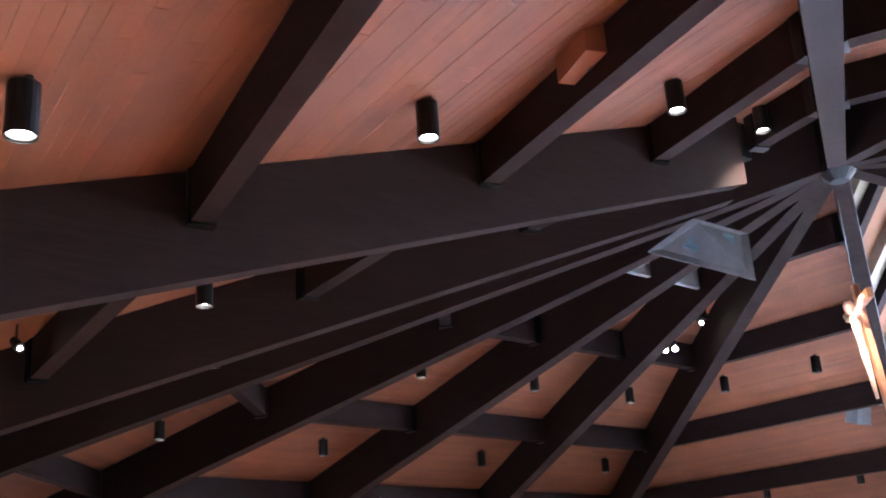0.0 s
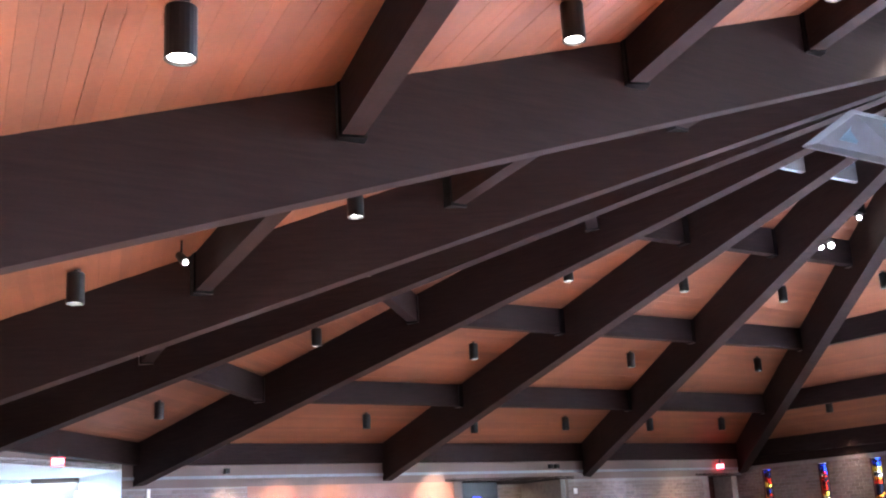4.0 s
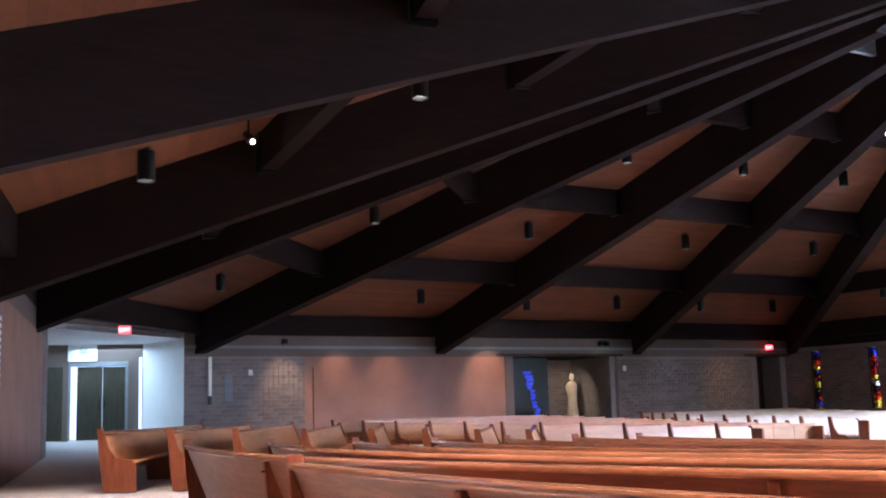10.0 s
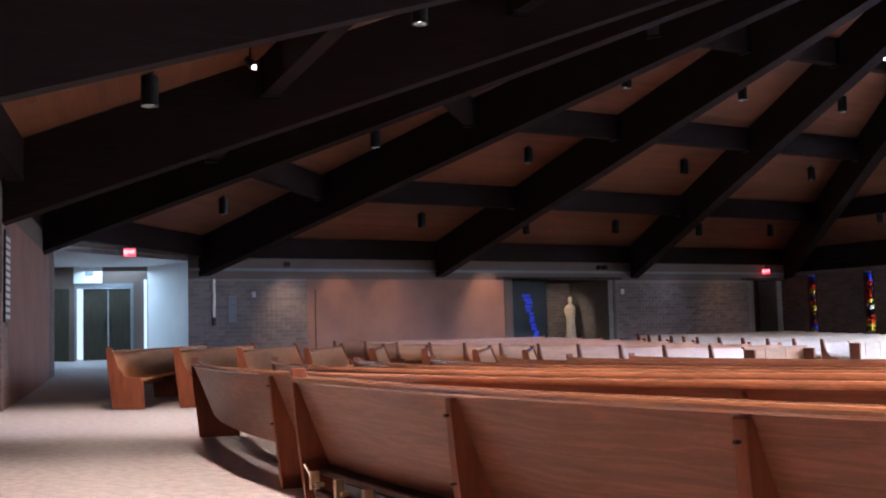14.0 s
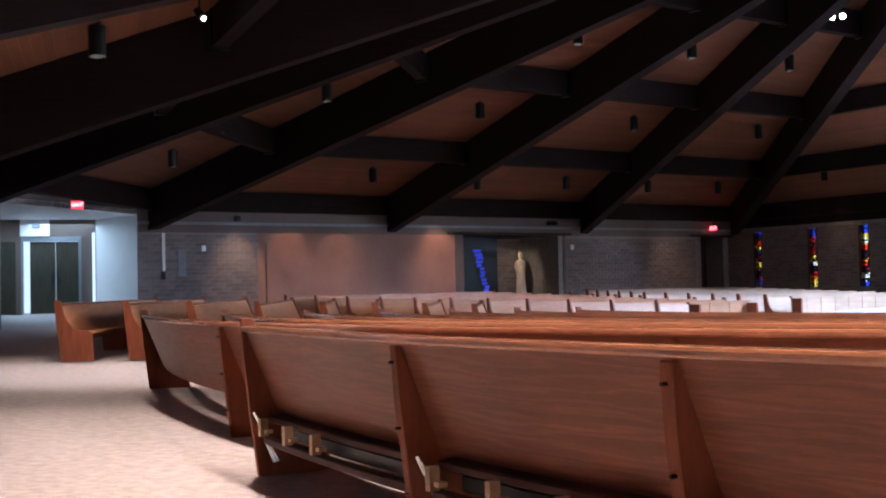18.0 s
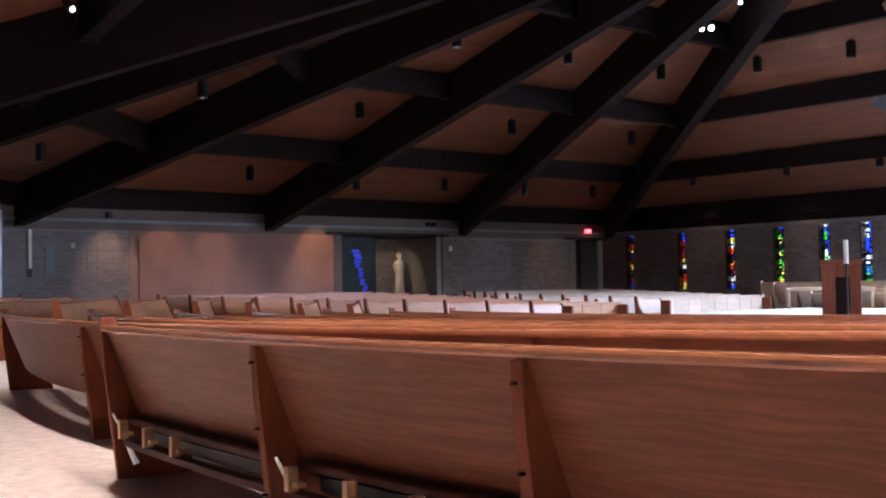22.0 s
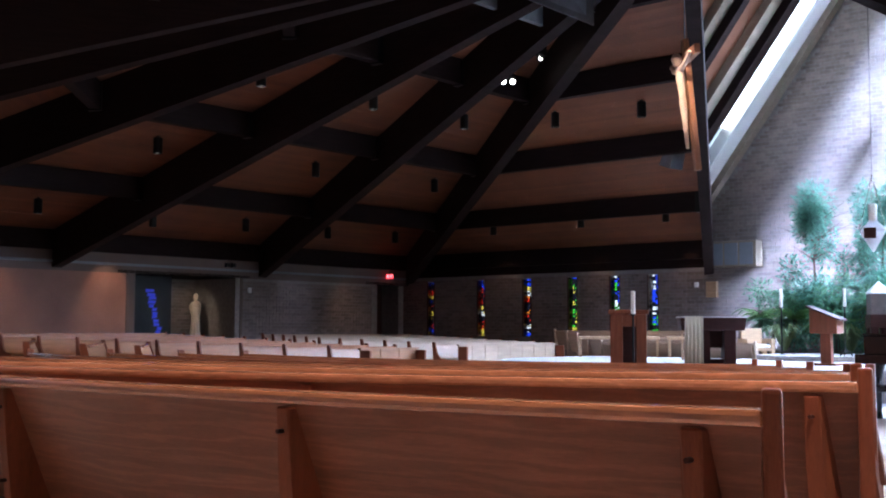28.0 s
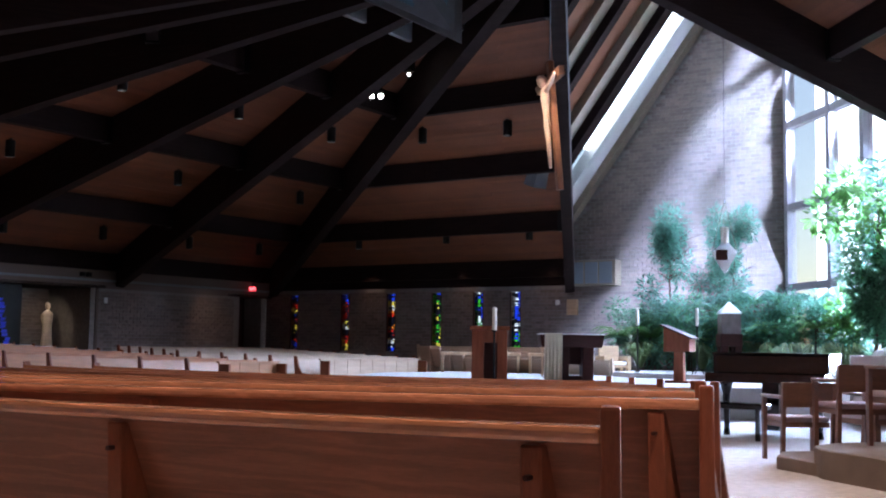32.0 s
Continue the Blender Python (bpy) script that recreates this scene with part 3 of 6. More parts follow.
# ---- lights ----
def spot(p, target, power, col=(1, 0.77, 0.66), size=100, blend=0.8, r=0.07):
    l = bpy.data.lights.new("lamp_light", "SPOT")
    l.energy, l.color, l.spot_size, l.spot_blend, l.shadow_soft_size = power * LEVEL, col, radians(size), blend, r
    ob = new("lamp_light", l)
    ob.matrix_basis = look(p, target)
    return ob


def area(p, target, sx, sy, power, col):
    l = bpy.data.lights.new("daylight", "AREA")
    l.shape, l.size, l.size_y, l.energy, l.color = "RECTANGLE", sx, sy, power * LEVEL, col
    ob = new("daylight", l)
    ob.matrix_basis = look(p, target)
    return ob


DAY = (0.50, 0.66, 1.0)
wc = WM @ Vector((4.2, -0.3, 6.5))
area(wc, wc + WM.to_3x3() @ Vector((-0.05, -1, -1.0)), 7.6, 10.5, 4200, DAY).data.spread = radians(95)
# bright sky high over the window: added lamps, their rolled edge draws its diagonal
sd = (WM.to_3x3() @ Vector((-1, -0.42, -0.40))).normalized()
hv = -E2 - Vector((0, 0, 1.85))
hx = (hv - sd * hv.dot(sd)).normalized()
hy = (-sd).cross(hx)
if hy.z < 0:
    hx, hy = -hx, -hy
head = W(22.6, 18.74, 10.15)
foot = [W(22.6, o_, z_) for o_, z_ in ((20.1, 12.6), (15.6, 4.3), (15.6, 0.6), (20.1, 0.6))]
x_lo, x_hi = min((p - head).dot(hx) for p in foot), max((p - head).dot(hx) for p in foot)
y_lo = min((p - head).dot(hy) for p in foot)
inw = WM.to_3x3() @ Vector((0, -1, 0))
for i in range(4):      # four strips, one behind the other along the slanting window
    bc = head + hx * ((x_lo + x_hi) / 2 + 0.5) + hy * y_lo * (i + 0.5) / 4
    bc = bc + sd * ((WS + inw * 0.3 - bc).dot(inw) / sd.dot(inw) - 0.7)
    strip = area(bc, bc + sd, x_hi - x_lo + 1.0, -y_lo / 4, 850, DAY)
    strip.data.spread = radians(10)
    strip.matrix_basis = Matrix.Translation(bc) @ Matrix((hx, hy, -sd)).transposed().to_4x4()
wf = WM @ Vector((6.4, -0.3, 4.6))
area(wf, wf + WM.to_3x3() @ Vector((1.25, -1, -0.85)), 3.2, 6.0, 4600, DAY).data.spread = radians(58)
# area lamp in the added side window
vc = CWM @ Vector((3.35, 0.0, 2.1))
area(vc, vc + Vector((-0.75, -0.62, -0.48)), 5.4, 3.0, 4300, DAY).data.spread = radians(68)
sc = W(20.9, 17.3, 11.2)
area(sc, sc + (W(0, 0, 0) - W(1, 0, 0)) * 0.35 + E2 * 0.25 + Vector((0, 0, -1.0)), 1.5, 7.0, 300, DAY).data.spread = radians(110)
# lamp added under the lobby ceiling for daylight from the doors
lc = (L0 + L1 + R1 + R0) / 4
area(lc + Vector((-0.8, 0.8, 3.15)), lc + Vector((-0.8, 0.8, 0)), 1.5, 3.0, 70, (0.50, 0.74, 1.0))


def ceil_z(p):
    """Underside of the ceiling boards over a place."""
    best = None
    for k, l in pairs:
        a, b = EAVE[k], EAVE[l]
        den = (b.x - a.x) * (HUB.y - a.y) - (HUB.x - a.x) * (b.y - a.y)
        u = ((p[0] - a.x) * (HUB.y - a.y) - (HUB.x - a.x) * (p[1] - a.y)) / den
        v = ((b.x - a.x) * (p[1] - a.y) - (p[0] - a.x) * (b.y - a.y)) / den
        if u > -0.03 and v > -0.03 and u + v < 1.03:
            best = beam_z(v) + DEEP - 0.03
    return best


# last four are out of view, added to light near pews and floor
LAMP_AT = [(-6.69, 12.85), (-3.45, 14.26), (-6.66, 23.25), (-10.86, 24.59), (-3.8, 27.14), (-7.32, 30.19), (-1.18, 24.03), (1.37, 26.31), (3.88, 28.61),
           (-0.01, 30.64), (-2.18, 34.89), (-4.74, 32.93), (0.39, 37.23), (3.64, 33.81), (2.81, 39.27), (6.06, 37.4), (-2.81, 7), (-0.26, 10.22),
           (2.64, 12.54), (4.56, 15.75), (6.26, 28.3), (8.06, 26.49), (8.46, 34.61), (10.55, 32.36), (1.6, 1.9), (3.4, 6.2), (-0.6, 4.4),
           (4.9, 8.2)]
POWER = [600, 600, 250, 100, 250, 180, 195, 150, 90, 120, 120, 120, 80, 50, 30, 20, 850, 900, 800, 400, 30, 35, 20, 25, 800, 900, 750, 1100]
lens_me = None


def pendant():
    t = thing("ceiling_lamp", "black cylinder downlight hung from the cedar ceiling", "ceiling lamp", "cylinder downlights")
    bm = B()
    lathe(bm, [(0.088, -0.36), (0.096, -0.41), (0.112, -0.41), (0.112, -0.045), (0.10, -0.035)], 20)
    part("housing", bm, BLACK, t)
    bm = B()
    lathe(bm, [(0.03, -0.04), (0.03, 0.0), (0.062, 0.0), (0.062, 0.012)], 14)
    part("stem", bm, BLACK, t)
    bm = B()
    lathe(bm, [(0.084, -0.372), (0.084, -0.362)], 20)
    part("lens", bm, LENS, t, "glowing round lens")
    bm = B()
    lathe(bm, [(0.105, -0.425), (0.114, -0.425), (0.114, -0.40), (0.113, -0.395)], 20)
    bmesh.ops.delete(bm, geom=[f for f in bm.faces if len(f.verts) > 4], context="FACES_ONLY")
    part("rim", bm, BLACK, t)
    return t


first = pendant()
for i, ((x, y), pw) in enumerate(zip(LAMP_AT, POWER)):
    z = ceil_z((x, y))
    m = Matrix.Translation((x, y, z)) @ Matrix.Rotation(i, 4, "Z")
    if i == 0:
        first.matrix_basis = m
    else:
        copy_thing(first, m)
    spot((x, y, z - 0.44), (x, y, 0), pw * 0.95)

# wall washers and accents under the eave
for a, pw, aim in ((4.0, 70, 1.5), (9.1, 110, 1.9), (5.6, 70, 1.2)):
    spot(W(a, 1.0, 3.75), W(a, 0.0, aim), pw, (1, 0.62, 0.42), 60)
spot(W(2.2, 1.0, 3.6), W(2.45, 0.0, 1.2), 140, (1, 0.70, 0.48), 58)
spot(W(18.6, 1.4, 3.7), W(19.3, 0.0, 1.3), 60, (1, 0.62, 0.42), 60)
# bluish spot added for daylight on the brick, not a washer
spot(W(16.4, 1.2, 3.7), W(16.6, 0.0, 1.5), 30, (0.6, 0.7, 1.0), 60)
spot(W(12.3, -0.5, 2.70), W(13.5, -1.9, 1.3), 70, (1, 0.80, 0.60), 75)
for o in (5.0, 9.0, 12.4):
    spot(W(22.2, o, 3.9), W(22.5, o, 1.6), 22, (1, 0.66, 0.46), 80)
spot(Vector((4.9, 17.0, 7.5)), Vector((6.65, 18.75, 5.2)), 1800, (1, 0.76, 0.60), 19)
for p, q in ((N1.lerp(N0, 0.55), 7), (N1.lerp(N0, 0.3), 5)):
    i = Vector((d.y, -d.x, 0)) * -0.7
    spot(p + i + Vector((0, 0, 3.3)), p + Vector((0, 0, 1.3)), q, (1, 0.62, 0.4), 70)


# ---- pews ----
PLUG = None


def plug_mesh():
    bm = B()
    tube(bm, (0, -0.02, 0), (0, 0.015, 0), 0.007, n=8)
    return mesh_of("screw_plug", bm, DARKWOOD)


def bracket_mesh():
    bm = B()
    box(bm, (0, -0.045, 0.01), (0.03, 0.0, 0.11))
    box(bm, (0.035, -0.03, 0.03), (0.07, 0.01, 0.05))
    return mesh_of("bracket", bm, LIGHTWOOD)


def leg_mesh():
    bm = B()
    tube(bm, (0, -0.05, 0.12), (0, 0.08, -0.18), 0.012, n=6)
    tube(bm, (0.03, -0.05, 0.10), (0.03, 0.05, -0.18), 0.009, n=6)
    return mesh_of("folding_leg", bm, CHROME)


PLUG, BRACKET, LEG = plug_mesh(), bracket_mesh(), leg_mesh()
LOW = Matrix.Diagonal((1, 1, 0.92, 1))       # all pews are 0.82 m high at the rail
ENDS = [(-0.03, 0), (0.42, 0), (0.38, 0.12), (0.40, 0.40), (0.34, 0.47), (0.13, 0.50), (0.03, 0.66), (-0.045, 0.940), (-0.125, 0.940), (-0.10, 0.62)]


def make_pew(length, wood, endwood, railwood, label, group, kneel=True, detail=True, skew=0.0, radius=0.0, posts=None, rise=0.0):
    """A pew that faces +y; its back stands at y = 0 and its left end at x = 0. radius: that of its gentle curve round the altar. rise: of its right end, with the floor."""
    t = thing("pew", label, "pew", group)

    def sag(x):
        return ((x - length / 2) ** 2 - length ** 2 / 4) / (2 * radius) if radius else 0.0

    def lift(x):
        return rise * (x / length) ** 2

    def bend(bm):
        if radius:
            xs = [v.co.x for v in bm.verts]
            lo, hi = min(xs), max(xs)
            n = round((hi - lo) / 0.35)
            for i in range(1, n):
                bmesh.ops.bisect_plane(bm, geom=bm.verts[:] + bm.edges[:] + bm.faces[:], plane_co=(lo + (hi - lo) * i / n, 0, 0), plane_no=(1, 0, 0))
            for v in bm.verts:
                v.co.y += sag(v.co.x)
                v.co.z += lift(v.co.x) * min(1.0, max(0.0, v.co.z / 0.3))
        return bm

    def slant(bm):
        for v in bm.verts:
            if v.co.x > length / 2:
                v.co.x -= max(0.0, v.co.y + 0.12) * skew

    for x0 in (0, length - 0.042):
        bm = B()
        prism(bm, ENDS, "x", x0, x0 + 0.042)
        slant(bm)
        if detail:
            bevel(bm, 0.009)
        part("end_panel", bend(bm), endwood, t)
    bm = B()
    x0, x1 = 0.042, length - 0.042
    hexa(bm, [Vector((x0, 0.115, 0.30)), Vector((x1, 0.115, 0.30)), Vector((x1, 0.14, 0.30)), Vector((x0, 0.14, 0.30))],
         [Vector((x0, -0.095, 0.86)), Vector((x1, -0.095, 0.86)), Vector((x1, -0.07, 0.86)), Vector((x0, -0.07, 0.86))])
    part("backrest", bend(bm), wood, t)
    bm = B()
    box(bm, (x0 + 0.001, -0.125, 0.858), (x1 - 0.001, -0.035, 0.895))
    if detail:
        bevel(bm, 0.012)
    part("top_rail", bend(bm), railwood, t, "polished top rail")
    bm = B()
    prism(bm, [(0.10, 0.40), (0.43, 0.43), (0.43, 0.465), (0.10, 0.435)], "x", x0, x1)
    slant(bm)
    part("seat", bend(bm), wood, t)
    posts = posts or [length * i / max(1, round(length / 3.4)) for i in range(1, max(1, round(length / 3.4)))]
    for x in posts + [length - 0.10 - 0.2 * skew]:
        bm = B()
        prism(bm, [(-0.03, 0), (0.40, 0), (0.38, 0.40), (0.10, 0.40), (-0.07, 0.85), (-0.118, 0.85), (-0.10, 0.62)], "x", x - 0.024, x + 0.024)
        if detail:
            bevel(bm, 0.006, 1)
        up = part("support", bend(bm), endwood, t)
        if detail:
            for z, y in ((0.78, -0.112), (0.50, -0.088), (0.22, -0.058)):
                share("screw_plug", PLUG, up, T3(x, y + sag(x), z + lift(x)))
    if kneel:
        for x0, x1 in zip([0.0] + posts, posts + [length - 0.16]):
            k0, k1 = x0 + 0.13, x1 - 0.05
            bm = B()
            box(bm, (k0, 0.0, 0.245), (k1, 0.10, 0.285))
            box(bm, (k0, -0.03, 0.12), (k1, 0.02, 0.165))
            bevel(bm, 0.008, 1)
            kn = part("kneeler", bend(bm), DARKWOOD, t, "folding kneeler with dark rails")
            kn.matrix_basis = T3(0, 0, 0.09)
            bm = B()
            box(bm, (k0 + 0.12, 0.03, 0.165), (k1 - 0.05, 0.10, 0.24))
            bevel(bm, 0.01, 1)
            part("pad", bend(bm), BLACK, kn, "black padded kneeling board")
            bm = B()
            box(bm, (k0 + 0.35, 0.09, 0.290), (k1, 0.105, 0.302))
            part("trim_strip", bend(bm), CHROME, kn, "thin pale metal strip")
            for x in (k0 + 0.02, k0 + 0.42, k0 + 0.80):
                if x < k1 - 0.1:
                    share("bracket", BRACKET, kn, T3(x, -0.02 + sag(x), 0.16))
            share("folding_leg", LEG, kn, T3(k0 - 0.03, -0.02 + sag(k0), 0.19))
    return t


def row(a, o0, o1, wood, endwood, railwood, label, group, kneel=True, detail=True, skew=0.30, posts=None, rise=0.0):
    """A pew parallel to the windowed wall, facing it."""
    p, q = W(a, o0), W(a, o1)
    mid = (p + q) / 2
    t = make_pew(abs(o1 - o0), wood, endwood, railwood, label, group, kneel, detail, skew, (mid - Vector((8, 21, 0))).length, posts, rise)
    t.matrix_basis = Matrix.Translation((p.x, p.y, zf(mid.x, mid.y))) @ Matrix.Rotation(ANG - math.pi / 2, 4, "Z") @ LOW
    return t


NEAR = "oak pew with polished top rail and folding kneelers"
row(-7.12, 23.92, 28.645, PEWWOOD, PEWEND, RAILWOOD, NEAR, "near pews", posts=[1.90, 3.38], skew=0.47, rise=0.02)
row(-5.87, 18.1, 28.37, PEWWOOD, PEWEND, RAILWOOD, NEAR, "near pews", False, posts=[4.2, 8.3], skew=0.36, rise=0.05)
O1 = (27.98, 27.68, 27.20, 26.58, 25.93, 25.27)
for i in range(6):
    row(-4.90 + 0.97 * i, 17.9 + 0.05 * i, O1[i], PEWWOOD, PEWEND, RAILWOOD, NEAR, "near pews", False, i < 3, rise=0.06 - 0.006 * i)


def row_e1(o, a0, a1, wood, endwood, railwood, label, group):
    """A pew parallel to the long wall with its back to it."""
    p, q = W(a1, o), W(a0, o)
    mid = (p + q) / 2
    t = make_pew(abs(a1 - a0), wood, endwood, railwood, label, group, False, False)
    t.matrix_basis = Matrix.Translation((p.x, p.y, zf(mid.x, mid.y))) @ Matrix.Rotation(ANG + math.pi, 4, "Z") @ LOW
    return t


def pew_between(p, q, wood, endwood, railwood, label, group):
    """A pew from its far end p to its near end q, facing the altar."""
    p, q = Vector((*p, 0)), Vector((*q, 0))
    mid = (p + q) / 2
    t = make_pew((q - p).length, wood, endwood, railwood, label, group, False, False)
    t.matrix_basis = Matrix.Translation((p.x, p.y, zf(mid.x, mid.y))) @ Matrix.Rotation(math.atan2(q.y - p.y, q.x - p.x), 4, "Z") @ LOW
    return t


for p, q in (((-10.48, 22.91), (-8.0, 14.3)), ((-9.73, 23.78), (-7.27, 14.91)), ((-8.66, 23.65), (-6.53, 15.47)), ((-7.53, 23.51), (-5.61, 15.82)),
             ((-6.37, 22.81), (-4.73, 16.31)), ((-5.23, 22.07), (-3.96, 16.51)), ((-3.89, 21.84), (-3.24, 16.87)), ((-2.99, 21.47), (-2.48, 17.0))):
    pew_between(p, q, MIDPEW, PEWEND, RAILWOOD, "tan oak pew in the side block facing the altar", "side block pews")
for i in range(11):
    row_e1(12.65 - 0.93 * i, 6.55 - 0.42 * i, 8.6 + 0.04 * i, MIDPEW, PEWEND, RAILWOOD, "blond wooden pew in the middle block", "middle pews")
for i in range(11):
    o = 2.2 + 0.93 * i
    a0 = 11.1 + 0.09 * (12.35 - o) if o > 6.8 else 11.6 + 0.4 * (6.8 - o)
    row_e1(o, a0, 20.4 - 0.42 * i, PALEPEW, PEWEND, PALEPEW, "wooden pew, its daylight put into a paler colour", "far pews")

# ---- coloured windows ----
def tint(name, col):
    m = bpy.data.materials.new(name)
    m.use_nodes = True
    b = m.node_tree.nodes["Principled BSDF"]
    b.inputs["Base Color"].default_value = (*col, 1)
    b.inputs["Transmission Weight"].default_value = 1
    b.inputs["Roughness"].default_value = 0.25
    b.inputs["IOR"].default_value = 1.2
    return m


TINTS = {"b": tint("blue_glass", (0.02, 0.06, 0.75)), "r": tint("red_glass", (0.55, 0.02, 0.01)), "o": tint("amber_glass", (0.75, 0.22, 0.02)),
         "y": tint("yellow_glass", (0.80, 0.62, 0.08)), "g": tint("green_glass", (0.05, 0.45, 0.04)), "w": tint("clear_white_glass", (0.85, 0.9, 0.95)),
         "k": tint("dark_glass", (0.01, 0.01, 0.02))}
PALETTE = ["bkrrykbroyykkrbby", "bbwrrkrryywkkrryyw", "bbyyworrkyokrkywwbb", "bgygykggykgygkygyykk", "wbggbgkwgwgwggkgkw", "wwbwbbbbkwwbgbggkgg"]
lead = BLACK
rs = random.Random(11)
for n, ((o, w), pal) in enumerate(zip(SG, PALETTE)):
    win_s = thing("window_%d" % (n + 2), "narrow leaded window of coloured glass in brick", "window", kind="structure")
    rows, cols = 30, 3
    zs = [ZS0 + (ZS1 - ZS0) * (1 - i / rows) for i in range(rows + 1)]
    cut = [[0.0] + [(j + rs.uniform(-0.33, 0.33)) / cols for j in range(1, cols)] + [1.0] for _ in range(rows + 1)]
    lift = [[rs.uniform(-0.022, 0.022) if 0 < i < rows else 0.0 for _ in range(cols + 1)] for i in range(rows + 1)]
    bm_lead = B()

    def corner(i, j):
        return o - w / 2 + cut[i][j] * w, zs[i] + lift[i][j]

    for i in range(rows):
        for j in range(cols):
            ch = pal[min(len(pal) - 1, max(0, int((i + rs.uniform(-1.2, 1.2)) * len(pal) / rows)))]
            if n > 3 and j == cols - 1 and i < rows * 0.45:
                ch = "b"
            if n == 5 and j == 0 and i < rows * 0.5:
                ch = "w"
            if rs.random() < 0.34:
                ch = "k"
            q = [corner(i + 1, j), corner(i + 1, j + 1), corner(i, j + 1), corner(i, j)]
            cx, cz = sum(x for x, _ in q) / 4, sum(z for _, z in q) / 4
            q = [(cx + (x - cx) * 0.84, cz + (z - cz) * 0.80) for x, z in q]
            lo = [W(22.66, x, z) for x, z in q]
            bm = B()
            hexa(bm, lo, [p + E1 * 0.006 for p in lo])
            part("glass_piece", bm, TINTS[ch], win_s)
            (x0, z0), (x1, z1), (x2, z2) = corner(i + 1, j), corner(i + 1, j + 1), corner(i, j + 1)
            t_ = 0.011
            hexa(bm_lead, [W(22.65, x0, z0 - t_), W(22.65, x1, z1 - t_), W(22.68, x1, z1 - t_), W(22.68, x0, z0 - t_)],
                 [W(22.65, x0, z0 + t_), W(22.65, x1, z1 + t_), W(22.68, x1, z1 + t_), W(22.68, x0, z0 + t_)])
            if j < cols - 1:
                hexa(bm_lead, [W(22.65, x1 - t_, z1), W(22.65, x1 + t_, z1), W(22.68, x1 + t_, z1), W(22.68, x1 - t_, z1)],
                     [W(22.65, x2 - t_, z2), W(22.65, x2 + t_, z2), W(22.68, x2 + t_, z2), W(22.68, x2 - t_, z2)])
    part("lead_came", bm_lead, lead, win_s, "black lead strips")
    bm = B()
    for x0, x1 in ((o - w / 2 - 0.02, o - w / 2 + 0.015), (o + w / 2 - 0.015, o + w / 2 + 0.02)):
        hexa(bm, [W(22.58, x0, ZS0), W(22.58, x1, ZS0), W(22.8, x1, ZS0), W(22.8, x0, ZS0)], [W(22.58, x0, ZS1), W(22.58, x1, ZS1), W(22.8, x1, ZS1), W(22.8, x0, ZS1)])
    part("window_frame", bm, DARKWOOD, win_s)
bm = B()
hexa(bm, [W(23.3, -0.5, 0.5), W(23.3, 13.0, 0.5), W(23.35, 13.0, 0.5), W(23.35, -0.5, 0.5)], [W(23.3, -0.5, 3.2), W(23.3, 13.0, 3.2), W(23.35, 13.0, 3.2), W(23.35, -0.5, 3.2)])
solid("backdrop_windows", bm, WINGLOW, "bright daylight behind the coloured windows", "backdrop", kind="structure")

# ---- alcove: dark glass door, statue ----
bm = B()
hexa(bm, [W(10.1, -0.55, 0.1), W(11.84, -0.55, 0.1), W(11.84, -0.62, 0.1), W(10.1, -0.62, 0.1)], [W(10.1, -0.55, ZB), W(11.84, -0.55, ZB), W(11.84, -0.62, ZB), W(10.1, -0.62, ZB)])
solid("alcove_screen", bm, BLACK, "dark screen in the alcove", "screen", kind="structure")
art = thing("glass_panel", "dark panel with blue coloured glass in the alcove", "window")
rs2 = random.Random(5)
# pieces glow by themselves in place of light behind the glass
BLUEGLOW = glow("backlit_blue_glass", (0.03, 0.06, 0.9), 0.09)
for i in range(13):
    z = 2.25 - 0.12 * i
    c = 11.0 + 0.035 * i + rs2.uniform(-0.05, 0.05)
    h = 0.16 if i < 4 else 0.10
    bm = B()
    lo = [W(c - h, -0.54, z), W(c + h * rs2.uniform(0.5, 1), -0.54, z + rs2.uniform(-0.03, 0.03)), W(c + h, -0.54, z + 0.10), W(c - h * rs2.uniform(0.6, 1), -0.54, z + 0.11)]
    hexa(bm, lo, [p + E2 * 0.012 for p in lo])
    part("glass_piece", bm, BLUEGLOW, art)
bm = B()
for a0, a1 in ((9.8, 10.1), (14.2, 14.3)):
    hexa(bm, [W(a0, 0.03, 0), W(a1, 0.03, 0), W(a1, -0.1, 0), W(a0, -0.1, 0)], [W(a0, 0.03, ZB), W(a1, 0.03, ZB), W(a1, -0.1, ZB), W(a0, -0.1, ZB)])
solid("trim_alcove", bm, BEIGE, "pale jamb of the alcove", "trim", kind="structure")

bm = B()
prof = [(0.20, 0.0), (0.21, 0.05), (0.17, 0.35), (0.155, 0.7), (0.18, 0.95), (0.19, 1.08), (0.15, 1.16), (0.06, 1.22), (0.055, 1.25), (0.085, 1.32), (0.085, 1.40), (0.06, 1.46), (0.02, 1.48)]
lathe(bm, prof, 24, squash=0.75)
for v in bm.verts:
    t_ = math.atan2(v.co.y, v.co.x)
    if v.co.z < 0.9:
        k_ = 1 + 0.09 * math.sin(8 * t_) * (1 - v.co.z)
        v.co.x, v.co.y = v.co.x * k_, v.co.y * k_
    if 0.8 < v.co.z < 1.12 and v.co.y < -0.06:
        v.co.y -= 0.07
sx_, sy_ = W(13.28, -1.2).x, W(13.28, -1.2).y
solid("statue", bm, STONE, "pale carved wooden statue of a robed saint on a plinth", "statue", m=Matrix.Translation((sx_, sy_, 0.82)) @ Matrix.Rotation(ANG + math.pi, 4, "Z"))
bm = B()
box(bm, (-0.25, -0.25, 0.05), (0.25, 0.25, 0.822))
bevel(bm, 0.015)
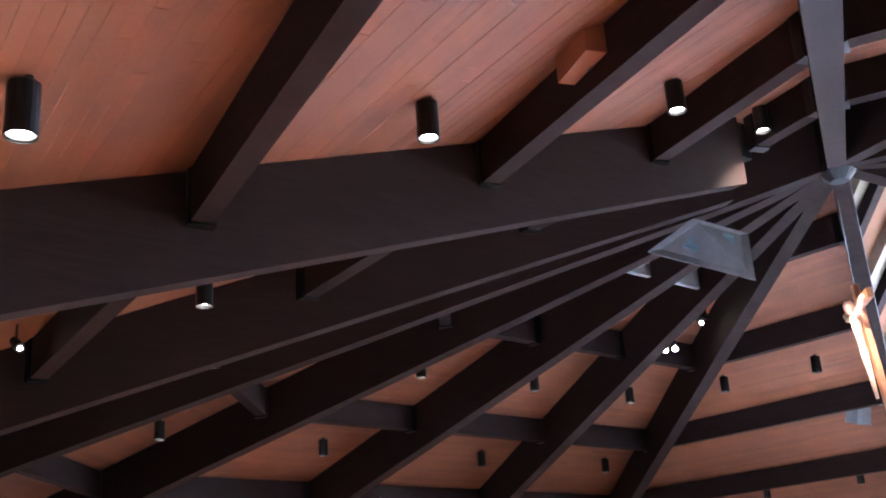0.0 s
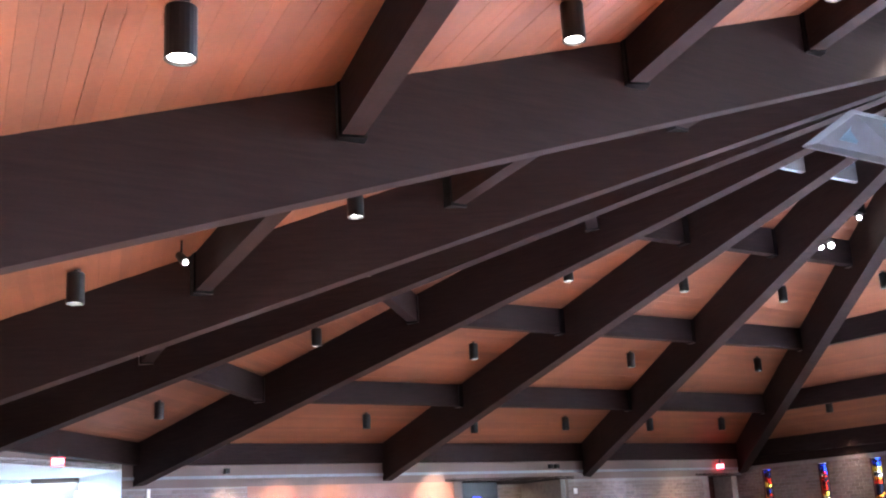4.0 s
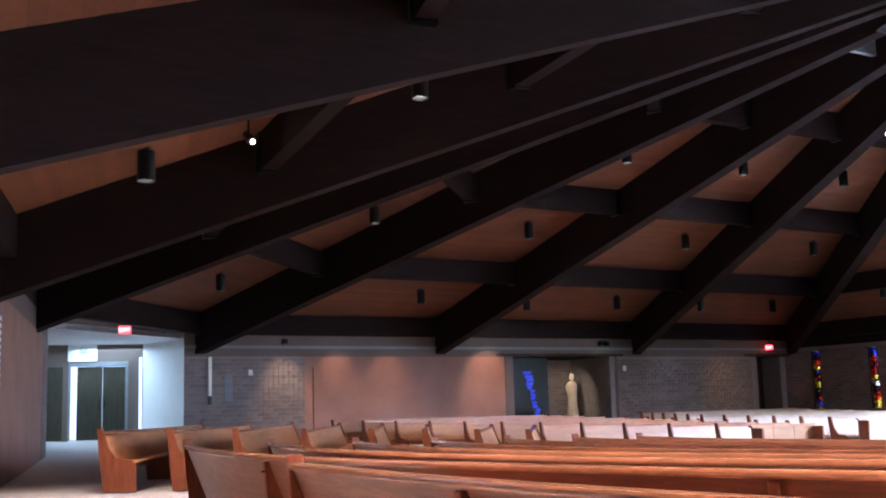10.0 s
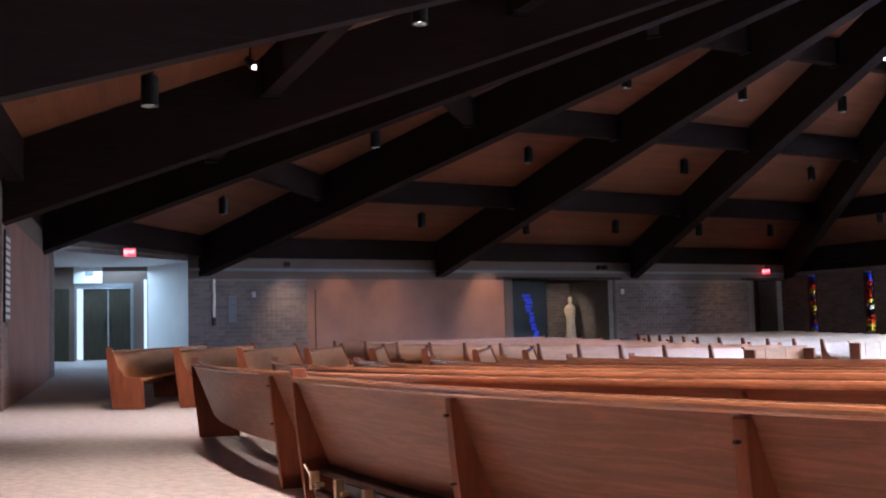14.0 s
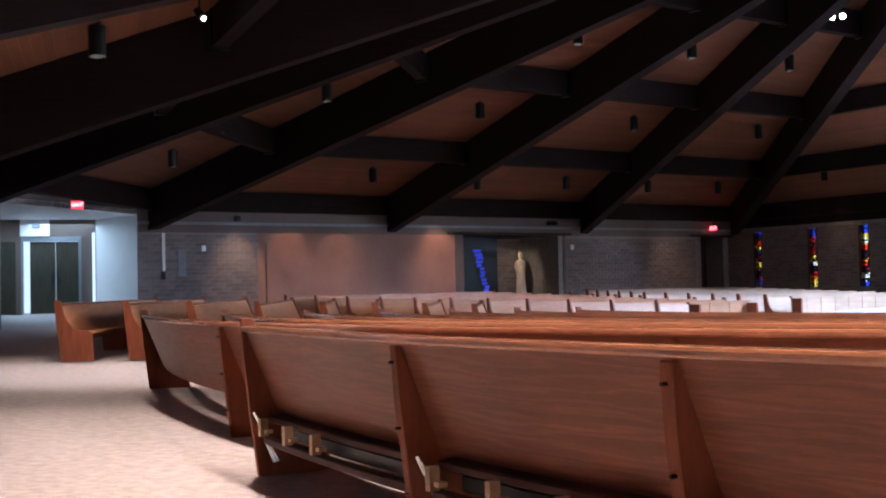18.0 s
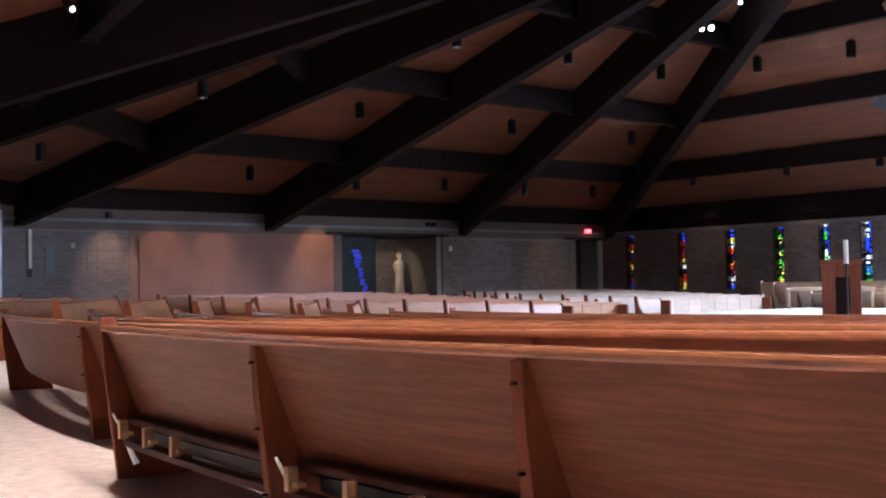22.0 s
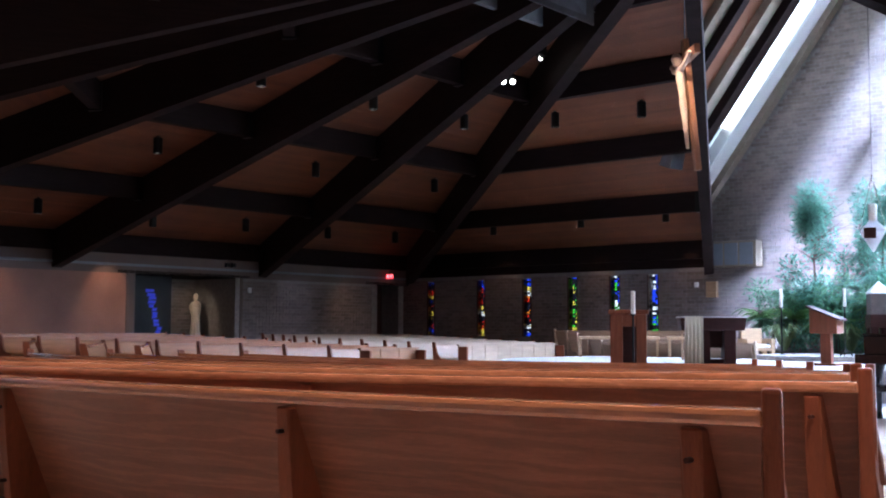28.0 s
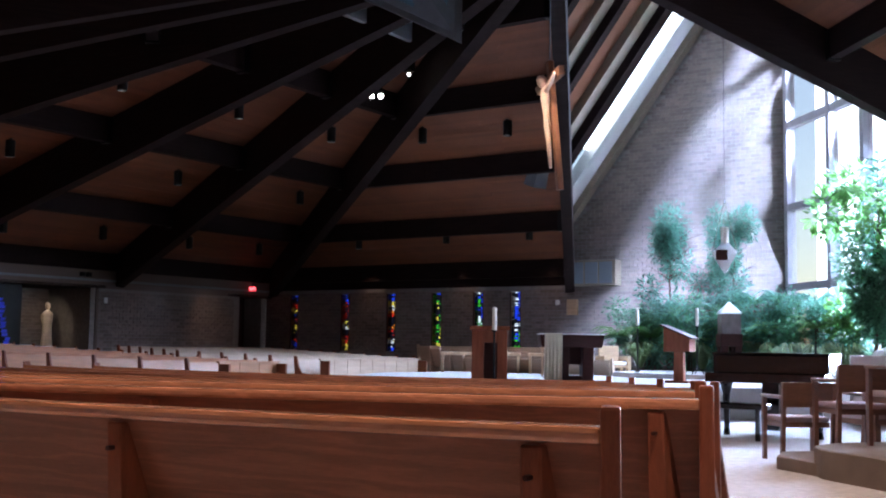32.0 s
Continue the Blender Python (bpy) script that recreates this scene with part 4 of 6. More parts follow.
solid("plinth", bm, DARKWOOD, "dark square plinth under the statue", "plinth", m=Matrix.Translation((sx_, sy_, 0)) @ Matrix.Rotation(ANG, 4, "Z"))

# ---- exit signs ----
def exit_sign(p, heading, label):
    t = thing("exit_sign", label, "exit sign", "exit signs", m=Matrix.Translation(p) @ Matrix.Rotation(heading, 4, "Z"))
    bm = B()
    box(bm, (-0.13, -0.03, -0.085), (0.13, 0.03, 0.085))
    bevel(bm, 0.01)
    part("housing", bm, EXITRED, t, "red glowing face")
    f = bpy.data.curves.new("exit_letters", "FONT")
    f.body, f.size, f.extrude, f.align_x, f.align_y = "EXIT", 0.12, 0.003, "CENTER", "CENTER"
    f.materials.append(glow("exit_letter_glow", (1.0, 0.45, 0.5), 4.0))
    dg = new("letters", f)
    dg.parent = t
    dg.matrix_basis = pose(0, -0.034, 0, 90, 0, 0)
    bm = B()
    tube(bm, (0, 0, 0.085), (0, 0, 0.26), 0.02)
    part("stem", bm, BLACK, t)
    return t


def toward(p):
    """Heading at which -y looks back along the hall."""
    return math.atan2(p.y - 0.0, p.x - 0.0) - math.pi / 2


pl = Vector((-12.25, 22.6, 3.13))
exit_sign(pl, toward(pl), "red lit exit sign hung over the lobby mouth")
pr = W(21.23, 0.25, 3.12)
exit_sign(pr, toward(pr), "red lit exit sign over the dark doors")

# ---- wall clutter ----
def wall_box(name, a, z, w, h, dep, material, label, cat, o=0.0):
    bm = B()
    box(bm, (-w / 2, 0.0, -h / 2), (w / 2, dep, h / 2))
    bevel(bm, min(0.008, dep / 4), 1)
    return solid(name, bm, material, label, cat, m=Matrix.Translation(W(a, o, z)) @ Matrix.Rotation(ANG + math.pi, 4, "Z"))


sconce = wall_box("sconce", 0.22, 2.26, 0.09, 1.05, 0.06, CANDLE, "tall white candle sconce on the brick wall", "sconce")
bm = B()
box(bm, (-0.04, 0, -0.75), (0.04, 0.07, -0.53))
part("bracket", bm, BLACK, sconce)
for i in range(3):
    wall_box("plaque", 0.74, 2.20 - 0.25 * i, 0.24, 0.24, 0.04, GREYBLUE, "small square plaque on the brick wall", "plaque")
wall_box("switch_plate", 1.38, 2.36, 0.12, 0.16, 0.03, WHITE, "small white wall plate", "wall plate")
wall_box("switch_plate", 14.6, 2.41, 0.14, 0.18, 0.04, WHITE, "small white wall plate", "wall plate")
for a in (2.38, 13.6, 13.85):
    wall_box("camera_fixture", a, 3.22, 0.14, 0.14, 0.14, BLACK, "small black fixture on the beige band", "fixture")
bm = B()
hexa(bm, [W(-0.49, 0.01, 3.02), W(22.6, 0.01, 3.02), W(22.6, 0.05, 3.02), W(-0.49, 0.05, 3.02)], [W(-0.49, 0.01, 3.10), W(22.6, 0.01, 3.10), W(22.6, 0.05, 3.10), W(-0.49, 0.05, 3.10)])
solid("trim_cornice", bm, GREYBLUE, "blue-grey moulding along the top of the wall", "trim", kind="structure")
bm = B()
hexa(bm, [W(3.25, 0.0, 0.1), W(3.27, 0.0, 0.1), W(3.27, 0.02, 0.1), W(3.25, 0.02, 0.1)], [W(3.25, 0.0, 2.5), W(3.27, 0.0, 2.5), W(3.27, 0.02, 2.5), W(3.25, 0.02, 2.5)])
solid("trim_panel_joint", bm, DARKWOOD, "thin dark joint in the plastered wall", "trim", kind="structure")
# notice board and twin emergency lamp on the aisle wall
nb = N0.lerp(N1, 0.05)
hd = math.atan2(d.y, d.x)
board = thing("hymn_board", "dark framed hymn board with pale rows on brick", "notice board", m=Matrix.Translation((nb.x, nb.y, 2.1)) @ Matrix.Rotation(hd, 4, "Z"))
bm = B()
box(bm, (-0.3, 0.0, -0.65), (0.3, 0.04, 0.65))
part("board", bm, BLACK, board)
for i in range(12):
    bm = B()
    box(bm, (-0.26, 0.04, -0.60 + 0.1 * i), (0.26, 0.046, -0.54 + 0.1 * i))
    part("row", bm, WHITE, board)
em = N0.lerp(N1, 0.72)
lamp2 = thing("emergency_lamp", "white twin-headed emergency lamp high on the wall", "emergency lamp", m=Matrix.Translation((em.x, em.y, 3.18)) @ Matrix.Rotation(hd, 4, "Z"))
bm = B()
box(bm, (-0.15, 0.0, -0.06), (0.15, 0.09, 0.06))
part("case", bm, WHITE, lamp2)
for sx in (-0.12, 0.12):
    bm = B()
    tube(bm, (sx, 0.06, 0.09), (sx, 0.18, 0.11), 0.05, 0.065)
    part("head", bm, WHITE, lamp2)

# ---- roof fittings ----
spk = thing("loudspeaker", "cedar-clad square loudspeaker box under the ceiling", "loudspeaker", m=Matrix.Translation((1.45, 10.03, ceil_z((1.45, 10.03)) - 0.18)) @ Matrix.Rotation(radians(20), 4, "Z"))
bm = B()
box(bm, (-0.33, -0.33, -0.18), (0.33, 0.33, 0.34))
bevel(bm, 0.006, 1)
part("cabinet", bm, CEDAR, spk)
bm = B()
lathe(bm, [(0.16, -0.186), (0.16, -0.18)], 24)
part("grille", bm, mat("dark_grille", (0.035, 0.04, 0.05), 0.6), spk, "round grey grille")
for (x, y), n_ in (((4.55, 25.69), 2), ((5.12, 24.61), 1)):
    z = ceil_z((x, y)) - 0.46
    t = thing("spotlight", "bright accent spotlight fixed to a purlin", "spotlight", "accent spotlights", m=Matrix.Translation((x, y, z)) @ Matrix.Rotation(toward(Vector((x, y, 0))), 4, "Z"))
    for i in range(n_):
        sx = 0.22 * i - 0.11 * (n_ - 1)
        bm = B()
        tube(bm, (sx, 0.12, 0.10), (sx, -0.10, -0.02), 0.07, 0.085, 14)
        h = part("head", bm, BLACK, t)
        bm = B()
        tube(bm, (sx, -0.10, -0.02), (sx, -0.112, -0.026), 0.06 if n_ > 1 else 0.035, n=16)
        part("lens", bm, LENS, h, "glowing lens")
    bm = B()
    box(bm, (-0.14, 0.08, 0.10), (0.14, 0.14, 0.47))
    part("bracket", bm, BLACK, t)
x, y = -5.49, 13.37
t = thing("spotlight", "small tilted accent spotlight beside a purlin", "spotlight", "accent spotlights", m=Matrix.Translation((x, y, ceil_z((x, y)) - 0.30)))
bm = B()
tube(bm, (-0.10, 0.08, 0.10), (0.04, -0.06, -0.04), 0.055, 0.065, 14)
h = part("head", bm, BLACK, t)
bm = B()
tube(bm, (0.04, -0.06, -0.04), (0.045, -0.066, -0.046), 0.028, n=14)
part("lens", bm, LENS, h, "glowing lens")
bm = B()
tube(bm, (-0.06, 0.05, 0.05), (-0.06, 0.05, 0.32), 0.015)
part("stem", bm, BLACK, t)
x, y = 9.40, 28.15
t = thing("loudspeaker", "blue-grey loudspeaker hung from the ceiling", "loudspeaker", m=Matrix.Translation((x, y, ceil_z((x, y)) - 0.45)) @ Matrix.Rotation(0.5, 4, "Z"))
bm = B()
box(bm, (-0.24, -0.2, -0.24), (0.24, 0.2, 0.24), Matrix.Rotation(0.35, 4, "X"), 0.03)
part("cabinet", bm, GREYBLUE, t)
bm = B()
tube(bm, (0, 0, 0.2), (0, 0, 0.48), 0.025)
part("stem", bm, BLACK, t)
for x, y in ((8.42, 29.65), (-3.09, 26.17)):
    bm = B()
    lathe(bm, [(0.42, -0.02), (0.44, 0.0), (0.40, 0.05)], 24)
    solid("ceiling_vent", bm, mat("brown_vent", (0.20, 0.09, 0.055), 0.6), "round brown vent in the cedar ceiling", "vent", m=Matrix.Translation((x, y, ceil_z((x, y)) - 0.03)) @ Matrix.Rotation(0.27, 4, E1.cross(Vector((0, 0, 1)))) )
# grey header panels close to the hub
for k, l in (("n2", "a"), ("a", "b")):
    p, q = along(k, 0.80, 0), along(l, 0.80, 0)
    zt = beam_z(0.80) + DEEP - 0.05
    hd_ = math.atan2((q - p).y, (q - p).x)
    L = (q - p).length
    t = thing("header_panel", "grey steel header panel between beams near the hub", "panel", "header panels", m=Matrix.Translation((p.x, p.y, zt)) @ Matrix.Rotation(hd_, 4, "Z"))
    bm = B()
    box(bm, (0.16, -0.05, -0.80), (L - 0.16, 0.05, 0))
    part("plate", bm, GREYBLUE, t)
    bm = B()
    box(bm, (L * 0.35, 0.05, -0.62), (L * 0.62, 0.06, -0.18))
    part("opening", bm, mat("teal_duct", (0.02, 0.07, 0.09), 0.5), t, "dark teal opening")
# grey duct panel hung between the beams before the hub
LB, LT, RT, RB = Vector((2.85, 17.09, 6.57)), Vector((3.60, 16.93, 7.02)), Vector((4.57, 17.52, 6.90)), Vector((4.57, 17.52, 6.11))
inn = Vector((0.25, 0.97, 0.0))


def on_panel(u, v, off=0.0):
    return LB.lerp(RB, u).lerp(LT.lerp(RT, u), v) + inn * off


duct = thing("duct_panel", "grey sloping duct panel with two teal openings", "panel")
bm = B()
hexa(bm, [on_panel(0, 0), on_panel(1, 0), on_panel(1, 0, 0.06), on_panel(0, 0, 0.06)], [on_panel(0, 1), on_panel(1, 1), on_panel(1, 1, 0.06), on_panel(0, 1, 0.06)])
part("casing", bm, mat("dull_duct_paint", (0.04, 0.043, 0.05), 0.7), duct)
TEAL = mat("teal_duct_opening", (0.015, 0.055, 0.075), 0.5)
for u0, u1 in ((0.22, 0.40), (0.58, 0.76)):
    bm = B()
    hexa(bm, [on_panel(u0, 0.3, -0.006), on_panel(u1, 0.3, -0.006), on_panel(u1, 0.3, 0.002), on_panel(u0, 0.3, 0.002)],
         [on_panel(u0, 0.85, -0.006), on_panel(u1, 0.85, -0.006), on_panel(u1, 0.85, 0.002), on_panel(u0, 0.85, 0.002)])
    part("opening", bm, TEAL, duct, "dark teal opening")
# steel hub
bm = B()
lathe(bm, [(0.16, 7.9), (0.30, 8.05), (0.34, 9.2), (0.2, 9.3)], 16)
solid("roof_hub", bm, BLACK, "black steel hub where the beams meet", "roof hub", kind="structure", m=Matrix.Translation(HUB))

# ---- sanctuary furniture ----
PZ = 0.45        # top of the platform


def facing(x, y):
    """Heading at which local -y looks along the hall."""
    return math.atan2(y, x) - math.pi / 2


def at(x, y, z, turn=0.0):
    return Matrix.Translation((x, y, z)) @ Matrix.Rotation(facing(x, y) + radians(turn), 4, "Z")


altar = thing("altar", "dark walnut altar with white cloth and cream runner", "altar", m=at(7.90, 21.37, PZ, 6) @ Matrix.Diagonal((1, 1, 0.88, 1)))
for x0, x1 in ((-0.26, -0.05), (0.22, 0.44)):
    bm = B()
    box(bm, (x0, -0.30, 0.0), (x1, 0.30, 0.74))
    bevel(bm, 0.01, 1)
    part("leg", bm, DARKWOOD, altar)
bm = B()
box(bm, (-0.05, -0.22, 0.0), (0.22, -0.12, 0.10))
part("stretcher", bm, DARKWOOD, altar)
bm = B()
box(bm, (-0.05, 0.05, 0.35), (0.22, 0.12, 0.74))
part("stretcher", bm, DARKWOOD, altar)
bm = B()
hexa(bm, [Vector((-0.60, -0.40, 0.74)), Vector((0.60, -0.40, 0.74)), Vector((0.60, 0.40, 0.74)), Vector((-0.60, 0.40, 0.74))],
     [Vector((-0.64, -0.44, 1.03)), Vector((0.64, -0.44, 1.03)), Vector((0.64, 0.44, 1.03)), Vector((-0.64, 0.44, 1.03))])
bevel(bm, 0.012, 1)
part("table_top", bm, DARKWOOD, altar)
cloth = thing("altar_cloth", "white linen cloth lying on the altar", "cloth", m=at(7.90, 21.37, PZ + 0.906, 6))
bm = B()
box(bm, (-0.65, -0.45, 0.0), (0.65, 0.45, 0.018))
bevel(bm, 0.005, 1)
part("sheet", bm, WHITELINEN, cloth)
runner = thing("altar_runner", "cream linen runner hanging down the altar front", "cloth", m=at(7.90, 21.37, PZ + 0.926, 6))
bm = B()
n = 18
top, bot = [], []
for i in range(n + 1):
    x = -0.56 + 0.36 * i / n
    top.append(bm.verts.new((x * 0.98, -0.46, 0.0)))
    bot.append((bm.verts.new((x, -0.475 + 0.02 * math.sin(i * 1.7), -0.5)), bm.verts.new((x * 1.02, -0.48 + 0.035 * math.sin(i * 1.7), -0.91)), bm.verts.new((x, 0.40, 0.0))))
for i in range(n):
    bm.faces.new((top[i], top[i + 1], bot[i + 1][0], bot[i][0]))
    bm.faces.new((bot[i][0], bot[i + 1][0], bot[i + 1][1], bot[i][1]))
    bm.faces.new((bot[i][2], bot[i + 1][2], top[i + 1], top[i]))
r = part("drape", bm, LINEN, runner)
sm = r.modifiers.new("thickness", "SOLIDIFY")
sm.thickness = 0.008

# ambo and paschal candle
ambo = thing("ambo", "red-brown wooden ambo with solid sides", "ambo", m=at(5.68, 19.53, PZ, 0))
for x0, x1 in ((-0.32, -0.10), (0.14, 0.32)):
    bm = B()
    box(bm, (x0, -0.22, 0.06), (x1, 0.22, 0.94))
    bevel(bm, 0.008, 1)
    part("side_panel", bm, PEWEND, ambo)
# dark panel set in for the shade of the open middle
bm = B()
box(bm, (-0.10, 0.04, 0.06), (0.14, 0.10, 0.94))
part("back_panel", bm, DARKWOOD, ambo, "dark inner panel that holds the shade of the opening")
bm = B()
box(bm, (-0.10, -0.20, 0.72), (0.14, 0.04, 0.94))
part("shelf", bm, PEWEND, ambo)
bm = B()
box(bm, (-0.36, -0.27, 0.94), (0.36, 0.27, 1.02))
bevel(bm, 0.012, 1)
part("top", bm, PEWEND, ambo)
bm = B()
box(bm, (-0.36, -0.26, 0), (0.36, 0.26, 0.06))
part("base", bm, DARKWOOD, ambo)


def candle_stand(x, y, z, stem_h, candle_h, label, group="", r=0.035):
    t = thing("candle_stand", label, "candle stand", group, m=at(x, y, z))
    for i in range(3):
        bm = B()
        a = 2 * math.pi * i / 3 + 0.3
        p0 = Vector((0, 0, 0.14))
        p1 = Vector((0.10 * math.cos(a), 0.10 * math.sin(a), 0.09))
        p2 = Vector((0.15 * math.cos(a), 0.15 * math.sin(a), 0.0))
        tube(bm, p0, p1, 0.012, n=8)
        tube(bm, p1, p2, 0.012, n=8)
        part("foot", bm, BLACK, t)
    bm = B()
    tube(bm, (0, 0, 0.10), (0, 0, stem_h), 0.018, n=10)
    lathe(bm, [(0.02, stem_h), (0.05, stem_h + 0.02), (0.05, stem_h + 0.035)], 14)
    part("stem", bm, BLACK, t)
    bm = B()
    lathe(bm, [(r, stem_h + 0.03), (r, stem_h + candle_h), (r * 0.6, stem_h + candle_h + 0.01)], 16)
    c = part("candle", bm, CANDLE, t, "white wax candle")
    bm = B()
    tube(bm, (0, 0, stem_h + candle_h), (0, 0, stem_h + candle_h + 0.03), 0.005, n=6)
    part("wick", bm, BLACK, c)
    return t


candle_stand(5.5, 18.6, zf(5.5, 18.6), 1.35 - zf(5.5, 18.6), 0.42, "tall white paschal candle on a black iron stand", r=0.04)
candle_stand(10.50, 23.98, PZ, 1.14, 0.44, "white candle on a black iron stand", "sanctuary candles")
candle_stand(11.27, 22.51, 0.56, 1.02, 0.42, "white candle on a black iron stand", "sanctuary candles")

# presider's chair of blond wood and two side chairs


def block_chair(x, y, z, turn, s, label):
    t = thing("armchair", label, "chair", "sanctuary chairs", m=at(x, y, z, turn) @ Matrix.Diagonal((s, s, s, 1)))
    for sx in (-1, 1):
        bm = B()
        for a, b in (((sx * 0.42 - 0.06, -0.32, 0), (sx * 0.42 + 0.06, -0.20, 0.62)), ((sx * 0.42 - 0.06, 0.20, 0), (sx * 0.42 + 0.06, 0.32, 0.62)),
                     ((sx * 0.42 - 0.06, -0.20, 0.50), (sx * 0.42 + 0.06, 0.20, 0.62)), ((sx * 0.42 - 0.06, -0.20, 0.0), (sx * 0.42 + 0.06, 0.20, 0.12))):
            box(bm, a, b)
        part("arm", bm, LIGHTWOOD, t)
    bm = B()
    box(bm, (-0.36, -0.32, 0.24), (0.36, 0.30, 0.34))
    bevel(bm, 0.015)
    part("seat_frame", bm, LIGHTWOOD, t)
    bm = B()
    box(bm, (-0.34, -0.30, 0.34), (0.34, 0.20, 0.44))
    bevel(bm, 0.03)
    part("cushion", bm, WHITELINEN, t, "pale seat cushion")
    bm = B()
    box(bm, (-0.36, 0.20, 0.30), (0.36, 0.30, 0.98), Matrix.Translation((0, 0.0, 0)) @ Matrix.Rotation(radians(-6), 4, "X"))
    bevel(bm, 0.02)
    part("backrest", bm, LIGHTWOOD, t)
    return t


block_chair(10.36, 25.12, PZ, 28, 0.74, "blond wooden presider's armchair with pale cushion")
block_chair(13.2, 23.6, 0.50, -20, 0.85, "blond wooden armchair half hidden behind the tabernacle")
for x, y in ((6.9, 26.6), (7.9, 26.2), (8.9, 25.8)):
    t = thing("bench", "blond wooden bench with pale seat on the platform", "bench", "sanctuary benches", m=at(x, y, PZ))
    for sx in (-0.42, 0.36):
        bm = B()
        box(bm, (sx, -0.2, 0), (sx + 0.06, 0.2, 0.42))
        part("leg", bm, LIGHTWOOD, t)
    bm = B()
    box(bm, (-0.45, -0.22, 0.42), (0.45, 0.22, 0.50))
    bevel(bm, 0.01, 1)
    part("seat", bm, LIGHTWOOD, t)
credence = thing("credence_table", "small blond side table with a cruet", "table", m=at(8.3, 23.6, PZ))
for sx in (-0.25, 0.21):
    for sy in (-0.2, 0.16):
        bm = B()
        box(bm, (sx, sy, 0), (sx + 0.04, sy + 0.04, 0.62))
        part("leg", bm, LIGHTWOOD, credence)
bm = B()
box(bm, (-0.28, -0.23, 0.62), (0.28, 0.23, 0.66))
part("table_top", bm, LIGHTWOOD, credence)
bm = B()
lathe(bm, [(0.05, 0.0), (0.06, 0.06), (0.03, 0.12), (0.035, 0.16)], 14)
solid("cruet", bm, CHROME, "small metal cruet on the side table", "cruet", m=at(8.3, 23.6, PZ + 0.66))

# lectern
lect = thing("lectern", "red-brown wooden lectern with sloping top", "lectern", m=at(9.68, 20.06, PZ, -18))
bm = B()
box(bm, (-0.10, -0.08, 0), (0.10, 0.08, 0.62), taper=0.01)
part("post", bm, PEWEND, lect)
bm = B()
prism(bm, [(-0.26, 0.60), (0.26, 0.60), (0.26, 0.86), (-0.26, 1.08)], "y", -0.2, 0.2)
bevel(bm, 0.01, 1)
part("desk", bm, PEWEND, lect)
bm = B()
hexa(bm, [Vector((-0.32, -0.24, 1.10)), Vector((0.32, -0.24, 0.84)), Vector((0.32, 0.24, 0.84)), Vector((-0.32, 0.24, 1.10))], [Vector((-0.32, -0.24, 1.13)), Vector((0.32, -0.24, 0.87)), Vector((0.32, 0.24, 0.87)), Vector((-0.32, 0.24, 1.13))])
part("top", bm, DARKWOOD, lect)
bm = B()
box(bm, (-0.22, -0.2, 0), (0.22, 0.2, 0.04))
part("base", bm, PEWEND, lect)

# tabernacle
tab = thing("tabernacle", "square tabernacle with white pyramid roof on a dark stand", "tabernacle", m=at(12.36, 23.1, 0.56, 14) @ Matrix.Diagonal((0.72, 0.72, 0.98, 1)))
for sx in (-0.32, 0.10):
    for sy in (-0.32, 0.10):
        bm = B()
        box(bm, (sx, sy, 0), (sx + 0.22, sy + 0.22, 0.62))
        part("leg", bm, DARKWOOD, tab)
bm = B()
box(bm, (-0.34, -0.34, 0.62), (0.34, 0.34, 0.92))
bevel(bm, 0.01, 1)
part("stand_top", bm, DARKWOOD, tab)
bm = B()
box(bm, (-0.30, -0.30, 0.92), (0.30, 0.30, 1.38))
bevel(bm, 0.008, 1)
part("chest", bm, mat("weathered_bronze", (0.22, 0.17, 0.16), 0.5, 0.4), tab, "greyish bronze chest")
bm = B()
lathe(bm, [(0.45, 1.38), (0.45, 1.41), (0.03, 1.66)], 4, Matrix.Rotation(math.pi / 4, 4, "Z"))
part("roof", bm, WHITELINEN, tab, "white pyramid roof")

# sanctuary lamp on chains
hang = thing("sanctuary_lamp", "hanging lamp of pale planes on thin chains", "hanging lamp", m=at(11.34, 21.35, 3.13, 10))
bm = B()
lathe(bm, [(0.02, -0.42), (0.30, -0.02), (0.30, 0.03), (0.06, 0.25)], 4, Matrix.Rotation(math.pi / 4, 4, "Z"))
part("body", bm, WHITE, hang)
bm = B()
box(bm, (-0.22, -0.225, -0.16), (0.02, -0.21, 0.06))
part("dark_face", bm, DARKWOOD, hang, "dark brown face")
bm = B()
lathe(bm, [(0.08, 0.2), (0.09, 0.55), (0.07, 0.56)], 12)
part("glass", bm, CANDLE, hang, "pale cylinder glass")
for sx, sy in ((-0.26, 0), (0.26, 0), (0, 0.26)):
    bm = B()
    tube(bm, (sx, sy, 0.02), (0, 0, 1.15), 0.008, n=6)
    part("chain", bm, CHROME, hang)
bm = B()
tube(bm, (0, 0, 1.15), (0, 0, 11.63), 0.006, n=6)
part("wire", bm, BLACK, hang)

# crucifix hung below the hub
up0, up1 = Vector((6.74, 18.75, 3.92)), Vector((6.56, 18.84, 6.28))
b0, b1 = Vector((6.63, 19.65, 5.92)), Vector((6.50, 18.02, 5.92))
axis = (up1 - up0).normalized()
bar = (b1 - b0).normalized()
front = axis.cross(bar).normalized()
if front.x > 0:
    front = -front


def plank(bm, p, q, w, t, wdir):
    d_ = (q - p).normalized()
    n_ = d_.cross(wdir).normalized() * t / 2
    w_ = wdir.normalized() * w / 2
    hexa(bm, [p - w_ - n_, p + w_ - n_, p + w_ + n_, p - w_ + n_], [q - w_ - n_, q + w_ - n_, q + w_ + n_, q - w_ + n_])


